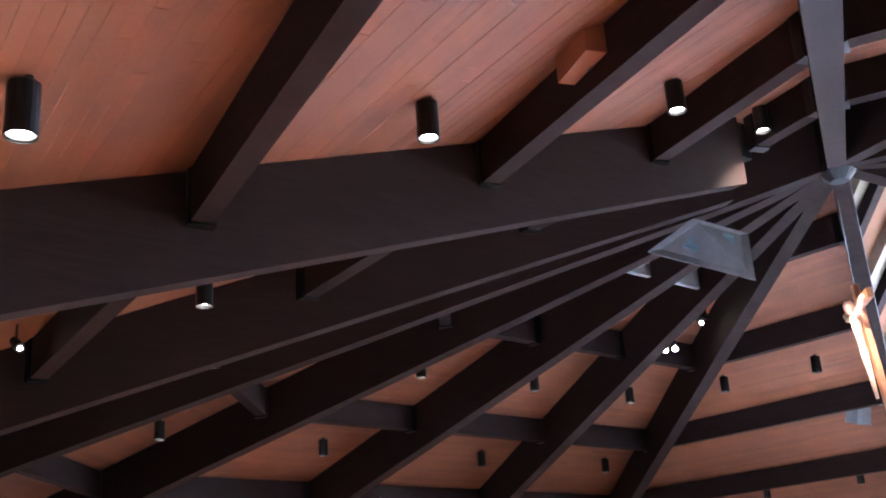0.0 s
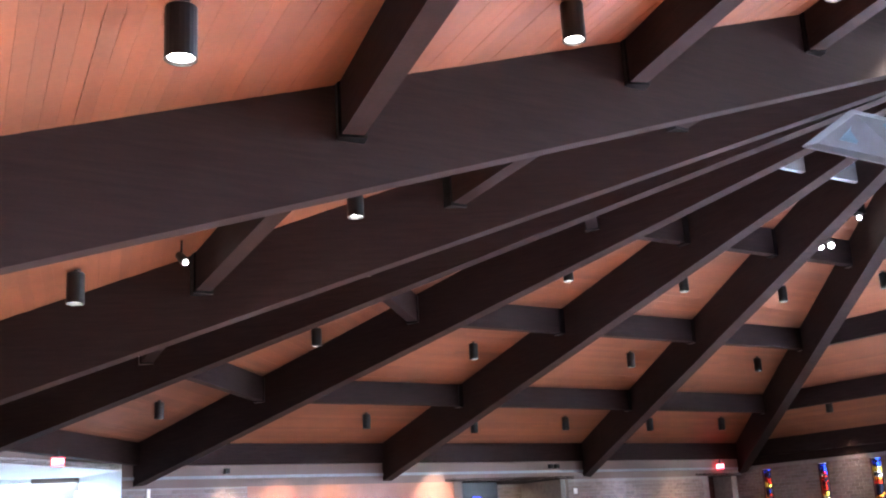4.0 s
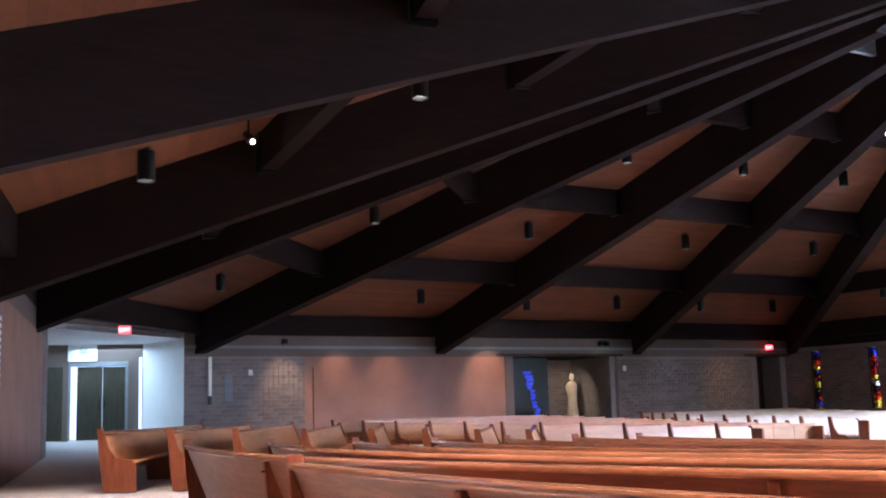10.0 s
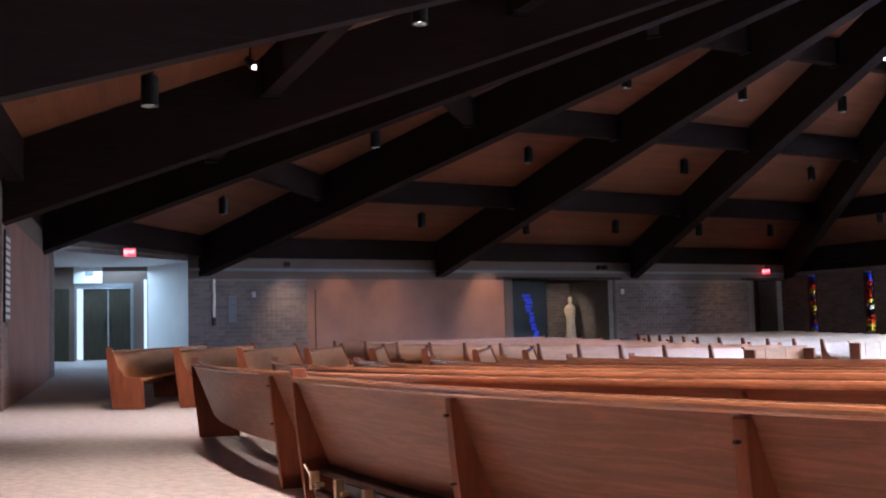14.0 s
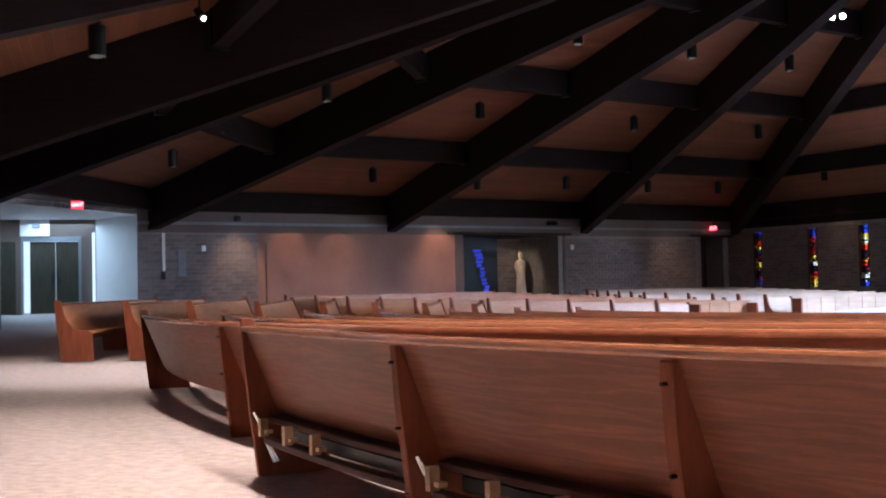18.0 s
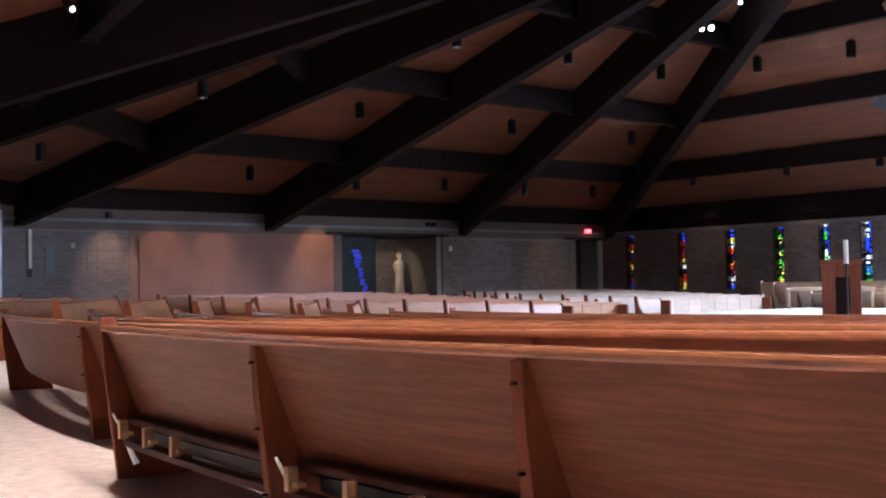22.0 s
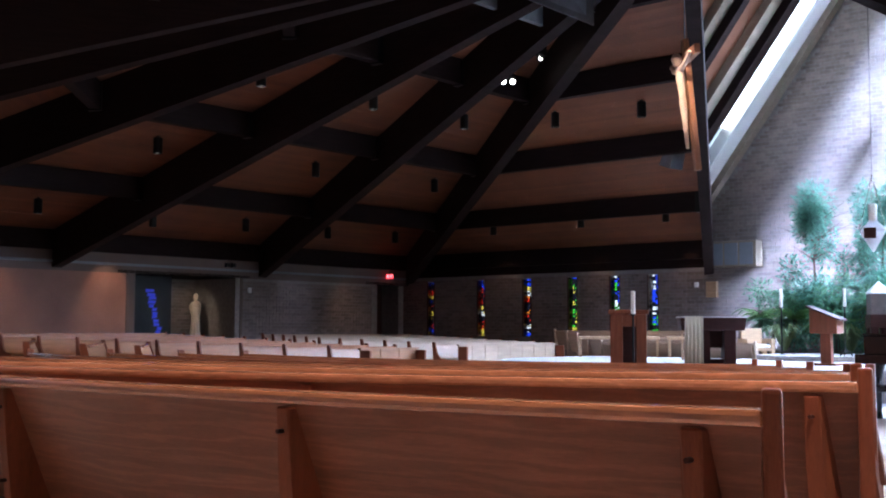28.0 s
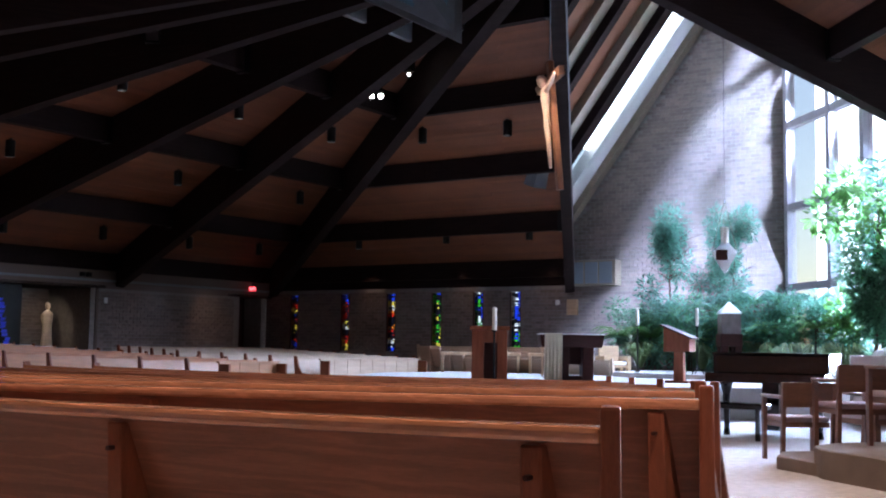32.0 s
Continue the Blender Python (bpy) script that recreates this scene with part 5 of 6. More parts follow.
bm = B()
plank(bm, up0, up1, 0.16, 0.10, bar)
plank(bm, b0, b1, 0.16, 0.10, axis)
wood_faces = len(bm.faces)
f = front * 0.14
ctr = up0.lerp(up1, 0.83)
pts = [(up0.lerp(up1, 0.17), 0.027), (up0.lerp(up1, 0.27), 0.039), (up0.lerp(up1, 0.40), 0.051), (up0.lerp(up1, 0.50), 0.070), (up0.lerp(up1, 0.58), 0.058), (up0.lerp(up1, 0.70), 0.086), (up0.lerp(up1, 0.77), 0.078), (up0.lerp(up1, 0.80), 0.039)]
for (p, r0), (q, r1) in zip(pts, pts[1:]):
    tube(bm, p + f, q + f, r0, r1, 14)
hd0 = up0.lerp(up1, 0.80) + f * 1.3
for i, (r0, r1) in enumerate(((0.05, 0.085), (0.085, 0.095), (0.095, 0.06))):
    tube(bm, hd0 + axis * 0.07 * i, hd0 + axis * 0.07 * (i + 1), r0, r1, 14)
for end in (b0.lerp(b1, 0.10), b0.lerp(b1, 0.90)):
    sh = up0.lerp(up1, 0.765) + f + (end - ctr).normalized() * 0.1
    el = sh.lerp(end + f * 0.7, 0.5) - axis * 0.04
    tube(bm, sh, el, 0.055, 0.045, 10)
    tube(bm, el, end + f * 0.6, 0.045, 0.035, 10)
for i, fc in enumerate(bm.faces):
    fc.material_index = 1 if i < wood_faces else 0
cross = solid("crucifix", bm, CORPUS, "pale carved figure on a brown cross over the altar", "crucifix")
cross.data.materials.append(mat("brown_cross_wood", (0.30, 0.135, 0.075), 0.5, var=0.25, scale=4, fine=30, stretch=(6, 6, 1), bump=0.05))
bm = B()
tube(bm, up1, Vector((up1.x, up1.y, 8.2)), 0.01, n=6)
solid("hanging_wire", bm, BLACK, "thin wire that carries the crucifix", "wire")

# wall cabinet of pale panels, and a tan box below it
cab = thing("wall_cabinet", "tan wall-hung cabinet with three blue-grey panels", "cabinet", m=Matrix.Translation(W(22.58, 14.02, 3.46)) @ Matrix.Rotation(ANG - math.pi / 2, 4, "Z"))
bm = B()
box(bm, (-0.80, -0.45, -0.40), (0.80, 0.0, 0.40))
bevel(bm, 0.01, 1)
part("body", bm, TAN, cab)
PANELBLUE = mat("pale_blue_panel", (0.20, 0.23, 0.27), 0.5, var=0.06, bump=0.02)
for i in range(3):
    bm = B()
    box(bm, (-0.74 + 0.50 * i, -0.465, -0.34), (-0.30 + 0.50 * i, -0.45, 0.34))
    part("panel", bm, PANELBLUE, cab)
for o, z, w, h, c, lab in ((13.14, 2.39, 0.36, 0.50, LIGHTWOOD, "small tan wooden box on the brick wall"), (12.6, 2.55, 0.10, 0.16, WHITE, "small white plate on the brick wall")):
    bm = B()
    box(bm, (-w / 2, -0.14, -h / 2), (w / 2, 0.0, h / 2))
    bevel(bm, 0.01, 1)
    solid("wall_box", bm, c, lab, "wall box", m=Matrix.Translation(W(22.58, o, z)) @ Matrix.Rotation(ANG - math.pi / 2, 4, "Z"))

# grand piano
pm = Matrix.Translation((8.55, 14.44, zf(8.35, 14.55))) @ Matrix.Rotation(math.atan2(14.04 - 15.26, 8.95 - 7.88), 4, "Z")
PH = 1.07 - zf(8.35, 14.55)
piano = thing("grand_piano", "glossy black grand piano with closed lid", "piano", m=pm)
shape = [(-0.82, -0.45), (0.82, -0.45), (0.82, 0.10), (0.72, 0.55), (0.42, 0.95), (0.05, 1.25), (-0.35, 1.38), (-0.70, 1.30), (-0.82, 1.0)]
bm = B()
prism(bm, shape, "z", PH - 0.36, PH - 0.03)
bevel(bm, 0.012)
part("case", bm, LACQUER, piano)
bm = B()
prism(bm, [(x * 1.02, y * 1.01) for x, y in shape], "z", PH - 0.028, PH)
bevel(bm, 0.006, 1)
part("lid", bm, LACQUER, piano)
bm = B()
box(bm, (-0.84, -0.72, PH - 0.42), (0.84, -0.45, PH - 0.28))
bevel(bm, 0.012)
part("key_bed", bm, LACQUER, piano)
for x, y in ((-0.66, -0.35), (0.66, -0.35), (-0.30, 1.0)):
    bm = B()
    lathe(bm, [(0.045, 0.0), (0.05, 0.03), (0.04, 0.10), (0.055, PH - 0.6), (0.09, PH - 0.45), (0.09, PH - 0.36)], 12, T3(x, y, 0))
    part("leg", bm, LACQUER, piano)
bm = B()
box(bm, (-0.12, -0.42, 0.10), (0.12, -0.34, PH - 0.36))
part("pedal_lyre", bm, LACQUER, piano)
bench = thing("piano_bench", "black piano bench beside the piano", "bench", m=pm @ T3(-0.25, -1.15, 0))
bm = B()
box(bm, (-0.45, -0.18, 0.42), (0.45, 0.18, 0.50))
bevel(bm, 0.015)
part("seat", bm, LACQUER, bench)
for sx in (-0.40, 0.34):
    for sy in (-0.15, 0.10):
        bm = B()
        box(bm, (sx, sy, 0), (sx + 0.06, sy + 0.05, 0.42))
        part("leg", bm, LACQUER, bench)
bm = B()
tube(bm, (0.45, 0.2, PH), (0.45, 0.2, PH + 0.12), 0.012, n=8)
lathe(bm, [(0.035, PH), (0.035, PH + 0.012)], 12, T3(0.45, 0.2, 0))
solid("microphone", bm, BLACK, "small black microphone standing on the piano lid", "microphone", m=pm)

# font: pale stone trough with a mound of white blooms
font = thing("font", "pale pinkish stone trough heaped with white pebbles", "font", m=at(11.9, 16.4, zf(11.9, 16.4), 5))
FONTST = mat("pinkish_stone", (0.46, 0.34, 0.28), 0.7, var=0.12, scale=5, bump=0.1)
bm = B()
box(bm, (-0.75, -0.4, 0), (0.75, 0.4, 1.15))
bevel(bm, 0.02)
part("trough", bm, FONTST, font)
bm = B()
lathe(bm, [(0.42, 1.15), (0.36, 1.23), (0.2, 1.29), (0.03, 1.31)], 16, squash=0.6)
part("mound", bm, WHITELINEN, font, "white mound")

# ---- choir risers and chairs ----
bm = B()
R_ = [(5.82, 9.87), (5.80, 9.2), (5.85, 8.6), (13.0, 7.6), (13.0, 10.6), (6.58, 10.30), (6.1, 10.26)]
prism(bm, R_, "z", -0.45, 0.10)
bevel(bm, 0.015, 1)
solid("choir_riser", bm, RISERCARPET, "low brown carpeted choir riser", "riser", "choir risers", kind="structure")
bm = B()
R2 = [(5.71, 8.92), (5.67, 7.9), (5.70, 6.8), (5.9, 5.2), (13.0, 4.5), (13.0, 10.0), (7.15, 9.62), (6.22, 9.52), (5.85, 9.27)]
prism(bm, R2, "z", -0.45, 0.25)
bevel(bm, 0.015, 1)
solid("choir_riser", bm, RISERCARPET, "higher brown carpeted choir riser", "riser", "choir risers", kind="structure")


def choir_chair():
    t = thing("choir_chair", "dark oak armchair with mauve padded seat", "chair", "choir chairs")
    for sx in (-1, 1):
        bm = B()
        box(bm, (sx * 0.27 - 0.02, -0.26, 0), (sx * 0.27 + 0.02, -0.21, 0.64))
        part("leg", bm, CHAIRWOOD, t)
        bm = B()
        hexa(bm, [Vector((sx * 0.27 - 0.02, 0.20, 0)), Vector((sx * 0.27 + 0.02, 0.20, 0)), Vector((sx * 0.27 + 0.02, 0.25, 0)), Vector((sx * 0.27 - 0.02, 0.25, 0))],
             [Vector((sx * 0.27 - 0.02, 0.27, 0.80)), Vector((sx * 0.27 + 0.02, 0.27, 0.80)), Vector((sx * 0.27 + 0.02, 0.31, 0.80)), Vector((sx * 0.27 - 0.02, 0.31, 0.80))])
        part("leg", bm, CHAIRWOOD, t)
        bm = B()
        box(bm, (sx * 0.27 - 0.03, -0.28, 0.64), (sx * 0.27 + 0.03, 0.24, 0.67))
        bevel(bm, 0.008, 1)
        part("armrest", bm, CHAIRWOOD, t)
    bm = B()
    box(bm, (-0.25, -0.24, 0.36), (0.25, 0.22, 0.41))
    part("seat_frame", bm, CHAIRWOOD, t)
    bm = B()
    box(bm, (-0.25, -0.25, 0.41), (0.25, 0.22, 0.46))
    bevel(bm, 0.02)
    part("cushion", bm, CUSHION, t, "mauve padded cushion")
    bm = B()
    n_ = 8
    for i in range(n_):
        x0, x1 = -0.26 + 0.52 * i / n_, -0.26 + 0.52 * (i + 1) / n_
        y0, y1 = 0.30 + 0.03 * (1 - (x0 / 0.26) ** 2), 0.30 + 0.03 * (1 - (x1 / 0.26) ** 2)
        hexa(bm, [Vector((x0, y0 - 0.05, 0.56)), Vector((x1, y1 - 0.05, 0.56)), Vector((x1, y1 - 0.03, 0.56)), Vector((x0, y0 - 0.03, 0.56))],
             [Vector((x0, y0 - 0.02, 0.80)), Vector((x1, y1 - 0.02, 0.80)), Vector((x1, y1, 0.80)), Vector((x0, y0, 0.80))])
    bmesh.ops.remove_doubles(bm, verts=bm.verts[:], dist=0.001)
    part("backrest", bm, CHAIRWOOD, t)
    return t


first_chair = choir_chair()
SEATS = [(6.57, 10.72, -0.06, 0), (6.70, 9.94, 0.10, 0), (6.64, 8.95, 0.25, 2), (7.40, 9.95, 0.10, 3), (7.6, 10.95, -0.07, 4), (8.3, 10.9, -0.07, 6), (7.3, 8.95, 0.25, 4), (8.1, 10.0, 0.10, 5), (8.8, 10.05, 0.10, 5)]
for i, (x, y, z, tw) in enumerate(SEATS):
    m = Matrix.Translation((x, y, z)) @ Matrix.Rotation(math.atan2(21 - y, 7.9 - x) + math.pi / 2 + radians(tw), 4, "Z") @ Matrix.Diagonal((1, 1, 1.05, 1))
    if i == 0:
        first_chair.matrix_basis = m
    else:
        copy_thing(first_chair, m)

# pews beyond the sanctuary, facing the altar
for a_, o_, z_ in ((17.14, 10.91, 0.26), (16.52, 11.76, 0.21), (15.85, 12.56, 0.16), (15.18, 13.35, 0.09), (14.53, 14.18, -0.01)):
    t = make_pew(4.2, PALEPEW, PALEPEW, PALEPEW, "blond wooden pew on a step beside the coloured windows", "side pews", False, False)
    t.matrix_basis = Matrix.Translation(W(a_, o_, z_)) @ Matrix.Rotation(ANG - math.pi / 2, 4, "Z") @ LOW
    bm = B()
    hexa(bm, [W(a_ - 0.18, o_ - 0.1, -0.5), W(a_ - 0.18, o_ + 4.3, -0.5), W(a_ + 0.75, o_ + 4.3, -0.5), W(a_ + 0.75, o_ - 0.1, -0.5)],
         [W(a_ - 0.18, o_ - 0.1, z_), W(a_ - 0.18, o_ + 4.3, z_), W(a_ + 0.75, o_ + 4.3, z_), W(a_ + 0.75, o_ - 0.1, z_)])
    solid("pew_step", bm, RISERCARPET, "carpeted step under a blond pew", "step", "pew steps", kind="structure")
# low panelled screens before the front pews
def pew_screen(a1, a0, o, label, wood):
    p = W((a0 + a1) / 2, o)
    t = thing("pew_screen", label, "screen", "pew screens", m=Matrix.Translation(W(a1, o, zf(p.x, p.y))) @ Matrix.Rotation(ANG + math.pi, 4, "Z") @ LOW)
    n = max(2, round((a1 - a0) / 0.55))
    w = (a1 - a0) / n
    for i in range(n):
        bm = B()
        box(bm, (w * i, 0, 0.05), (w * i + w - 0.008, 0.04, 0.86))
        bevel(bm, 0.004, 1)
        part("panel", bm, wood, t)
    bm = B()
    box(bm, (-0.03, -0.02, 0.86), (a1 - a0 + 0.03, 0.07, 0.90))
    part("cap_rail", bm, wood, t)
    for x in (0.0, a1 - a0 - 0.05):
        bm = B()
        box(bm, (x, 0.042, 0.0), (x + 0.05, 0.30, 0.84))
        part("end_panel", bm, PEWEND, t)


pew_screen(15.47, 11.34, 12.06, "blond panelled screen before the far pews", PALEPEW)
pew_screen(8.2, 6.5, 13.55, "blond panelled screen before the middle pews", MIDPEW)

# ---- planted corner ----
def leaf_cloud(name, material, parent, centre, spread, count, size, seed, droop=0.3, slim=0.35, hollow=0.0, label=""):
    """Many single bent leaves, thicker towards the shell of a lumpy crown."""
    r = random.Random(seed)
    verts, faces = [], []
    lumps = [(Vector((r.gauss(0, 0.5) * spread[0], r.gauss(0, 0.5) * spread[1], r.uniform(-0.9, 0.9) * spread[2])), r.uniform(0.28, 0.55)) for _ in range(14)]
    for _ in range(count):
        c, k = r.choice(lumps)
        v = Vector((r.gauss(0, 1), r.gauss(0, 1), r.gauss(0, 1))).normalized() * (r.random() ** 0.5)
        p = Vector(centre) + c + Vector((v.x * spread[0], v.y * spread[1], v.z * spread[2] * 0.8)) * k
        d_ = (v + Vector((r.uniform(-0.7, 0.7), r.uniform(-0.7, 0.7), r.uniform(-droop - 0.4, 0.5 - droop)))).normalized()
        w_ = d_.cross(Vector((r.uniform(-1, 1), r.uniform(-1, 1), 1))).normalized()
        n_ = d_.cross(w_)
        l = size * r.uniform(0.6, 1.3)
        i = len(verts)
        verts += [p, p + d_ * l * 0.5 + w_ * l * slim * 0.5 + n_ * l * 0.08, p + d_ * l - n_ * l * 0.12, p + d_ * l * 0.5 - w_ * l * slim * 0.5 + n_ * l * 0.08]
        faces += [(i, i + 1, i + 2), (i, i + 2, i + 3)]
    me = bpy.data.meshes.new(name)
    me.from_pydata([tuple(v) for v in verts], [], faces)
    me.materials.append(material)
    ob = new(name, me)
    ob.parent = parent
    return tagged(ob, label)


def fronds(name, material, parent, base, count, length, seed, leaflets=16, width=0.10):
    """Arching fronds with paired leaflets."""
    r = random.Random(seed)
    verts, faces = [], []
    for _ in range(count):
        a = r.uniform(0, 2 * math.pi)
        out = Vector((math.cos(a), math.sin(a), 0))
        l = length * r.uniform(0.6, 1.15)
        lift = r.uniform(0.5, 1.1)
        side = Vector((-out.y, out.x, 0))
        for j in range(leaflets):
            s = (j + 1) / leaflets
            p = Vector(base) + out * l * s * 0.8 + Vector((0, 0, l * (lift * s - 0.9 * s * s)))
            for sg in (-1, 1):
                w_ = (side * sg + out * 0.6 + Vector((0, 0, -0.35))).normalized() * width * (1.2 - s) * l
                t_ = out * 0.035 * l
                i = len(verts)
                verts += [p - t_, p + w_, p + t_]
                faces.append((i, i + 1, i + 2))
    me = bpy.data.meshes.new(name)
    me.from_pydata([tuple(v) for v in verts], [], faces)
    me.materials.append(material)
    ob = new(name, me)
    ob.parent = parent
    return ob


def trunk(parent, base, height, r0, lean, branches, seed):
    r = random.Random(seed)
    bm = B()
    p = Vector(base)
    n = 7
    pts = [p]
    for i in range(n):
        p = p + Vector((lean[0] / n + r.uniform(-0.05, 0.05), lean[1] / n + r.uniform(-0.05, 0.05), height / n))
        pts.append(p)
    for i in range(n):
        tube(bm, pts[i], pts[i + 1], r0 * (1 - 0.8 * i / n), r0 * (1 - 0.8 * (i + 1) / n), 8, False)
    for _ in range(branches):
        k = r.randint(2, n)
        q = pts[k] + Vector((r.uniform(-0.8, 0.8), r.uniform(-0.8, 0.8), r.uniform(0.1, 0.6)))
        tube(bm, pts[k], q, r0 * 0.35, r0 * 0.08, 6, False)
    part("trunk", bm, BARK, parent)
    return pts


BED = 0.62
for (x, y), h, w, mt, sz, cnt, seed, lab, sl in (
        ((12.85, 27.35), 3.9, 0.80, LEAF_B, 0.15, 3400, 1, "slender fine-leaved tree in the planter", 0.36),
        ((14.25, 26.6), 4.0, 0.58, LEAF_B, 0.14, 4300, 2, "narrow dense evergreen tree in the planter", 0.32),
        ((14.9, 20.3), 3.9, 1.25, LEAF_D, 0.12, 16000, 3, "dense small-leaved shrub before the window", 0.5),
        ((14.6, 20.9), 4.2, 0.75, LEAF_A, 0.24, 900, 4, "broad-leaved fig tree against the window", 0.6)):
    t = thing("tree", lab, "tree", "indoor trees", m=T3(x, y, BED))
    trunk(t, (0, 0, -0.05), h * 0.85, 0.055, (0.1, 0.05), 12, seed)
    leaf_cloud("crown", mt, t, (0, 0, h * (0.62 if seed != 3 else 0.52)), (w, w, h * (0.40 if seed != 3 else 0.50)), cnt, sz, seed + 20, slim=sl)
# drooping conifer boughs before the window
t = thing("tree", "blue-green conifer with drooping boughs by the window", "tree", "indoor trees", m=T3(15.0, 21.2, BED))
trunk(t, (0, 0, -0.05), 4.7, 0.05, (0.0, 0.0), 4, 9)
for i in range(18):
    fronds("bough", LEAF_B, t, (0, 0, 1.9 + 0.16 * i), 4, 1.55 - 0.04 * i, 60 + i, 40, 0.13)
rf = random.Random(77)
k = 0
for i in range(26):
    s_ = i / 25
    # two loose rows along the back and the front of the bed
    x, y = (11.3 + 3.6 * s_, 27.2 - 5.6 * s_) if i % 2 else (12.3 + 3.0 * s_, 27.6 - 4.6 * s_)
    x, y = x + rf.uniform(-0.25, 0.25), y + rf.uniform(-0.25, 0.25)
    h = rf.uniform(0.6, 1.4) if i % 2 else rf.uniform(1.2, 2.3)
    t = thing("fern", "arching green fern in the planter", "fern", "planter ferns", m=T3(x, y, BED))
    tagged(fronds("foliage", (LEAF_B, LEAF_A, LEAF_B, LEAF_D)[k % 4], t, (0, 0, h * 0.75), 24, rf.uniform(0.8, 1.15), 100 + k, 20, 0.20), kind="stuff")
    for n_ in range(3):
        bm = B()
        tube(bm, (0.05 * n_ - 0.05, 0.03 * (n_ % 2), -0.05), (0.03 * n_ - 0.03, 0, h * 0.75 + 0.05), 0.016, 0.009, 6, False)
        part("stem", bm, BARK, t)
    k += 1
for i in range(9):
    s_ = i / 8
    x, y = 12.0 + 3.0 * s_ + rf.uniform(-0.2, 0.2), 27.0 - 5.0 * s_ + rf.uniform(-0.2, 0.2)
    t = thing("shrub", "low dense green shrub between the ferns", "shrub", "planter shrubs", m=T3(x, y, BED))
    trunk(t, (0, 0, -0.05), 0.6, 0.03, (0.05, 0.0), 6, 200 + i)
    leaf_cloud("crown", (LEAF_D, LEAF_B)[i % 2], t, (0, 0, 0.9), (0.75, 0.75, 0.8), 2200, 0.14, 210 + i, slim=0.28)
for x, y in ((13.2, 24.1), (13.5, 23.3), (13.3, 22.4), (13.6, 21.6), (12.6, 24.9), (11.4, 25.9), (13.9, 20.9)):
    r = random.Random(int(x * 100 + y))
    verts, faces = [], []
    for _ in range(150):
        a = r.uniform(0, 2 * math.pi)
        o_ = Vector((math.cos(a), math.sin(a), 0))
        l = r.uniform(0.4, 0.85)
        s_ = Vector((-o_.y, o_.x, 0)) * 0.016
        p0, p1, p2 = Vector((0, 0, 0)) + o_ * 0.05, o_ * l * 0.45 + Vector((0, 0, l * 0.8)), o_ * l * 0.95 + Vector((0, 0, l * 0.55))
        i = len(verts)
        verts += [p0 - s_, p0 + s_, p1 - s_, p1 + s_, p2]
        faces += [(i, i + 1, i + 3, i + 2), (i + 2, i + 3, i + 4)]
    me = bpy.data.meshes.new("spider_plant")
    me.from_pydata([tuple(v) for v in verts], [], faces)
    me.materials.append(LEAF_C)
    tagged(new("spider_plant", me), "pale striped spider plant at the planter edge", "plant", "spider plants").matrix_basis = T3(x, y, BED)

# ---- bricks, as pieces on the mortar walls ----
BL, BH, GAP = 0.30, 0.115, 0.014


def brick_mesh(l, h, dep=0.012):
    bm = B()
    box(bm, (0, -dep, 0), (l, 0.004, h))
    return mesh_of("brick", bm, BRICKOB)


BRICKOB = mat("brick_piece", (0.18, 0.142, 0.134), 0.85, var=0.45, scale=9, fine=70, bump=0.4, obj=0.55)


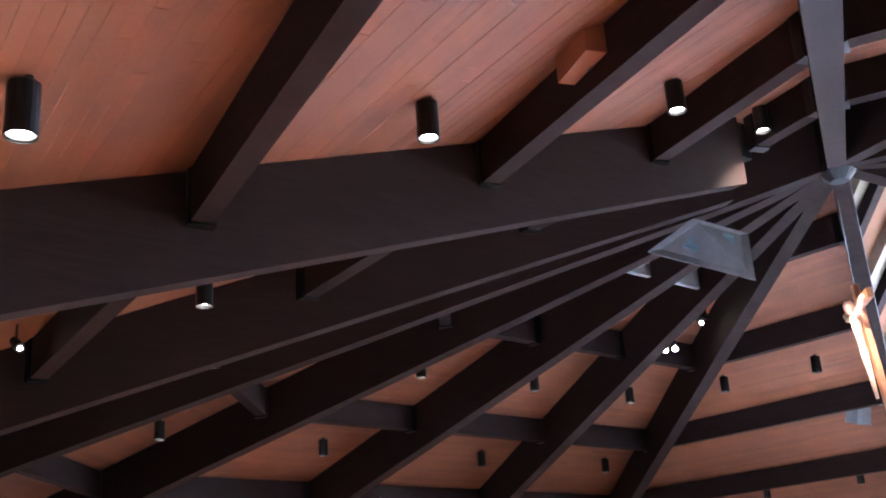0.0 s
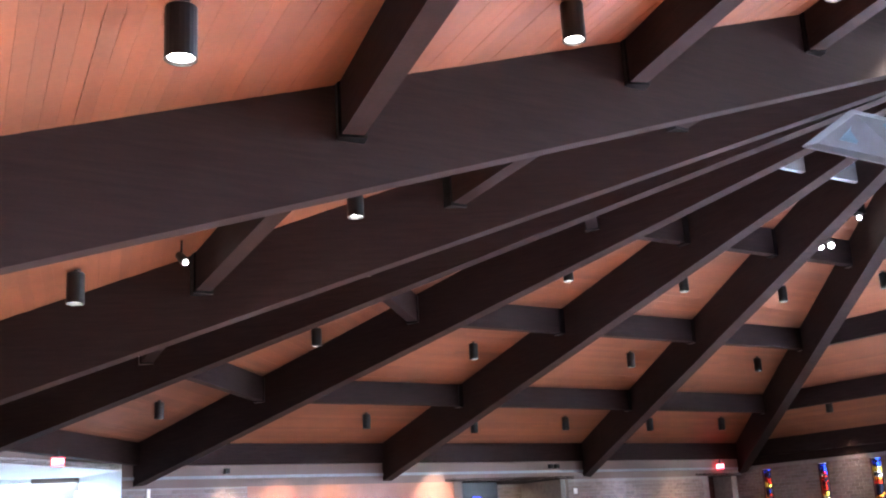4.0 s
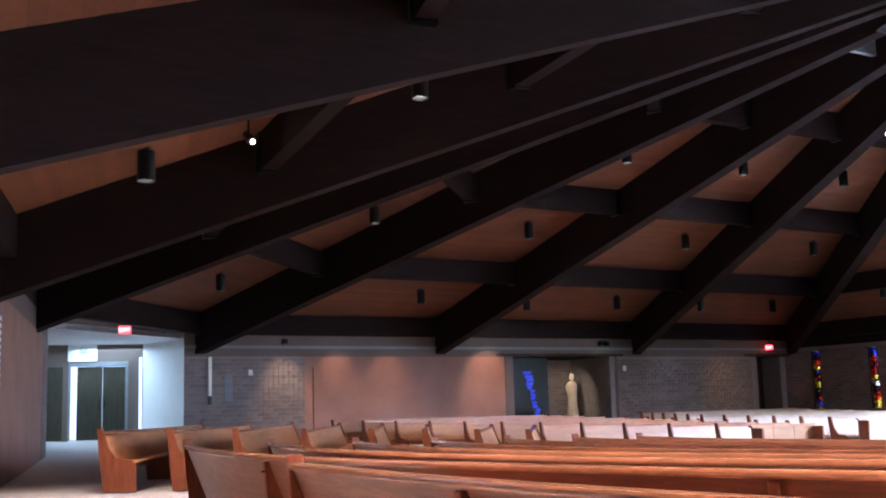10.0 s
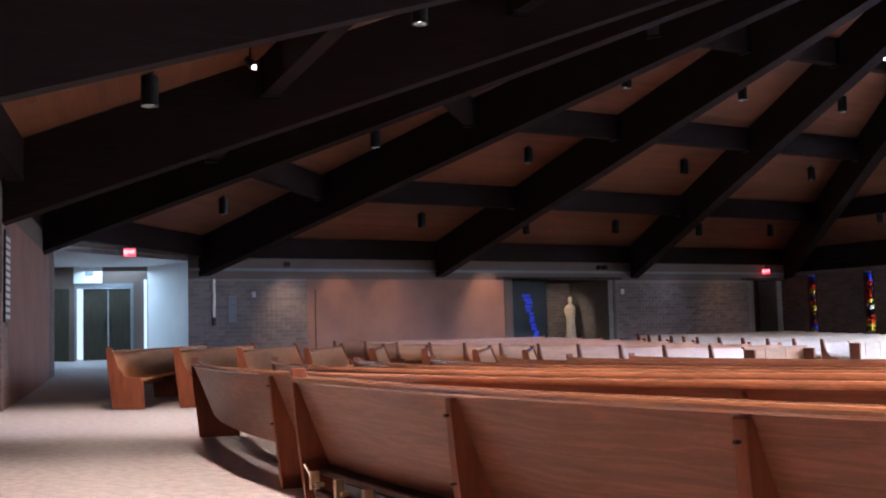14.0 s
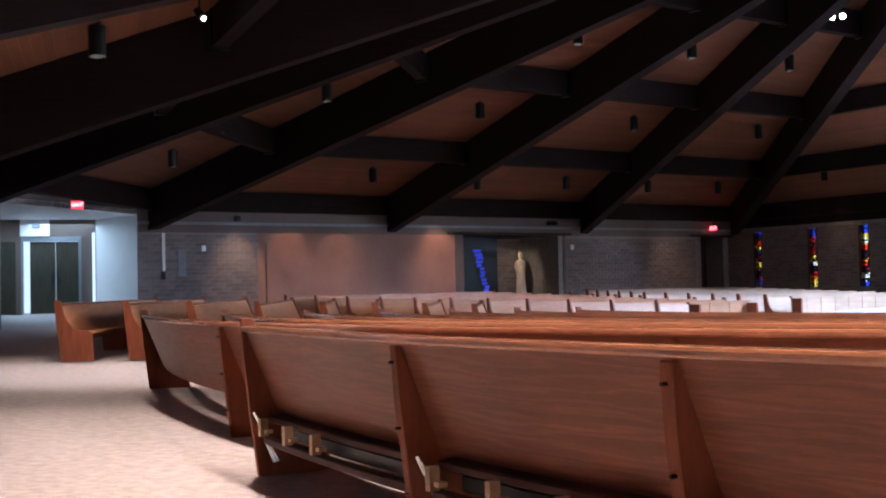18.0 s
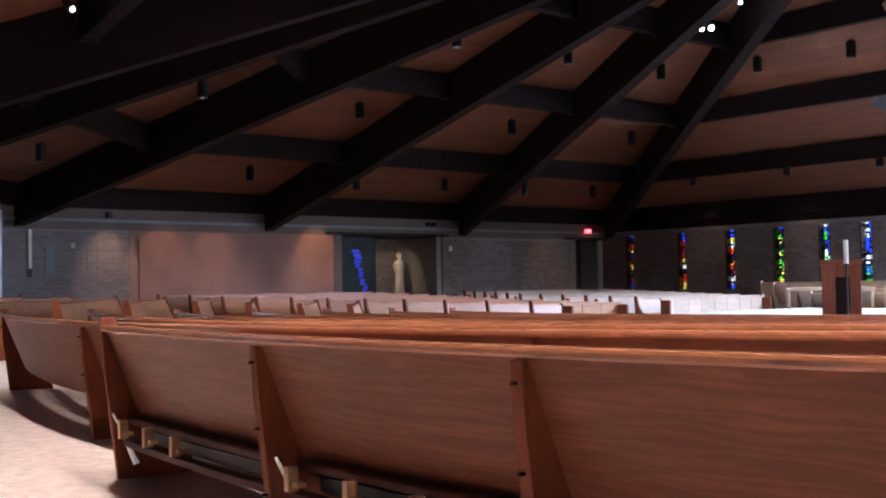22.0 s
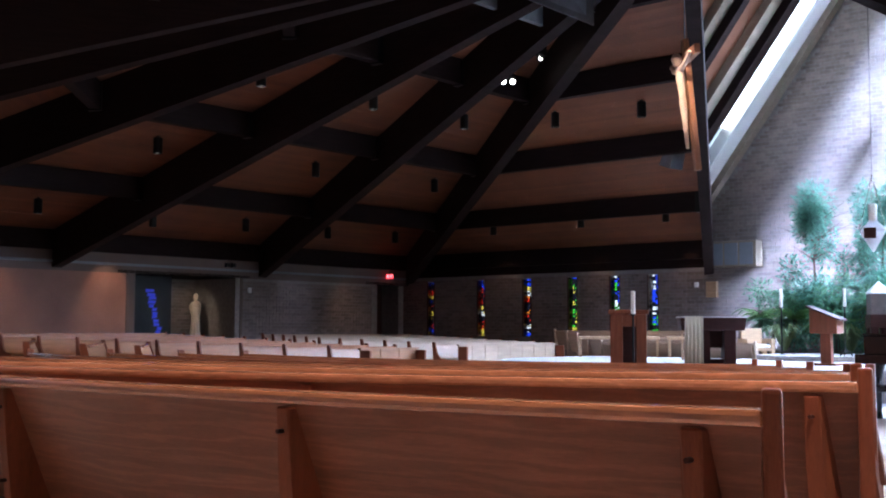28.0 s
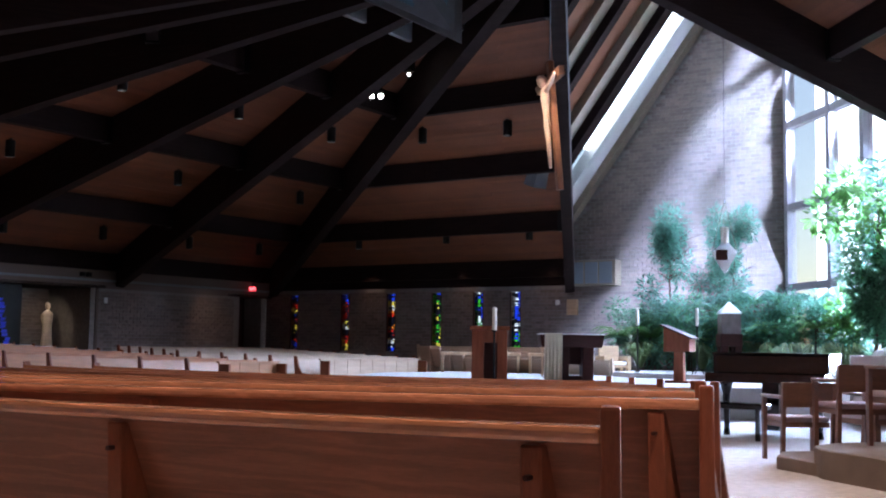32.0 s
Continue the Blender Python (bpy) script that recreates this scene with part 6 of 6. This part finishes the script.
def bricks(p, q, z0, z1, parent, normal, top=None, keep=300, nearest=None):
    """Courses of bricks over a wall from p to q; the nearest 300 are single pieces."""
    p, q = Vector((p.x, p.y, 0)), Vector((q.x, q.y, 0))
    d_ = (q - p).normalized()
    if d_.cross(Vector((0, 0, 1))).dot(normal) < 0:
        p, q, d_ = q, p, -d_
    L = (q - p).length
    frame_ = Matrix.Translation(p) @ Matrix.Rotation(math.atan2(d_.y, d_.x), 4, "Z")
    rest = []
    one = brick_mesh(BL - GAP, BH - GAP)
    made = 0
    j, z = 0, z0
    while z + BH <= z1:
        x = -BL / 2 if j % 2 else 0.0
        while x < L:
            a, b = max(x, 0), min(x + BL - GAP, L)
            ceiling_ = top(b if top and top(b) < top(a) else a) if top else 99
            if b - a > 0.03 and z + BH < ceiling_:
                full = b - a > BL - GAP - 0.001
                if full and made < keep and (nearest is None or nearest(a, z)):
                    ob = new("brick", one)
                    ob.parent = parent
                    ob.matrix_parent_inverse = parent.matrix_basis.inverted()
                    ob.matrix_basis = frame_ @ T3(a, 0, z)
                    made += 1
                else:
                    rest.append((a, b, z))
            x += BL
        z += BH
        j += 1
    verts, faces = [], []
    rr = random.Random(int(L * 100))
    for a, b, z in rest:
        i = len(verts)
        dep = 0.012 + rr.uniform(-0.003, 0.003)
        for yy in (0.004, -dep):
            verts += [frame_ @ Vector((a, yy, z)), frame_ @ Vector((b, yy, z)), frame_ @ Vector((b, yy, z + BH - GAP)), frame_ @ Vector((a, yy, z + BH - GAP))]
        faces += [(i + 4, i + 5, i + 6, i + 7), (i, i + 1, i + 5, i + 4), (i + 1, i + 2, i + 6, i + 5), (i + 2, i + 3, i + 7, i + 6), (i + 3, i, i + 4, i + 7)]
    if rest:
        me = bpy.data.meshes.new("brickwork")
        me.from_pydata([tuple(v) for v in verts], [], faces)
        me.materials.append(BRICK)
        ob = new("brickwork", me)
        ob.parent = parent
        ob.matrix_parent_inverse = parent.matrix_basis.inverted()
        tagged(ob, kind="stuff")


def wall_named(name, n=0):
    return [o for o in scene.objects if o.name.split(".")[0] == name][n]


bricks(W(-0.49, 0), W(3.0, 0), 0.0, ZB, wall_named("wall_north_brick_west"), E2)
bricks(W(14.3, 0), W(20.5, 0), 0.3, ZB, wall_named("wall_north_brick_east"), E2)
bricks(W(11.6, -2.2), W(14.3, -2.2), 0.3, ZB, wall_named("alcove_back"), E2, keep=120)
edges_ = list(zip(edges[::2], edges[1::2]))
for i, (o0, o1) in enumerate(edges_):
    bricks(W(22.6, o0), W(22.6, o1), 0.0, 3.1, wall_named("wall_east", i), -E1, keep=40)
bricks(W(22.6, 13.0), W(22.6, 20.1), -0.1, 14.3, wall_named("wall_sanctuary"), -E1, top=lambda x: 5.0 + 9.3 * x / 7.1, keep=300, nearest=lambda x, z: 1.5 < z < 6)
nrm_w = Vector((-d.y, d.x, 0))
if nrm_w.dot(HUB - N1) < 0:
    nrm_w = -nrm_w
bricks(N1, N1 + (N0 - N1).normalized() * 1.3, 0.0, 3.0, wall_named("wall_west_brick", 0), nrm_w)
bricks(N0 - (N0 - N1).normalized() * 0.9, N0, 0.0, 3.4, wall_named("wall_west_brick", 1), nrm_w)
# low brick kerb of the planter
kerb = thing("planter_kerb", "low brick kerb of the planter", "planter", kind="structure")
PK = [W(17.55, 16.7), W(17.45, 22.5), W(13.15, 27.0)]
for p, q in zip(PK, PK[1:]):
    d_ = (q - p).normalized()
    n_ = Vector((-d_.y, d_.x, 0))
    if n_.dot(-E1) < 0:
        n_ = -n_
    bm = B()
    b_ = n_ * 0.14
    lo, hi = Vector((0, 0, -0.3)), Vector((0, 0, 0.66))
    hexa(bm, [p + lo, q + lo, q + b_ + lo, p + b_ + lo], [p + hi, q + hi, q + b_ + hi, p + b_ + hi])
    k_ = part("kerb_wall", bm, MORTAR, kerb)
    bricks(p + b_, q + b_, 0.26, 0.68, k_, n_, keep=60)
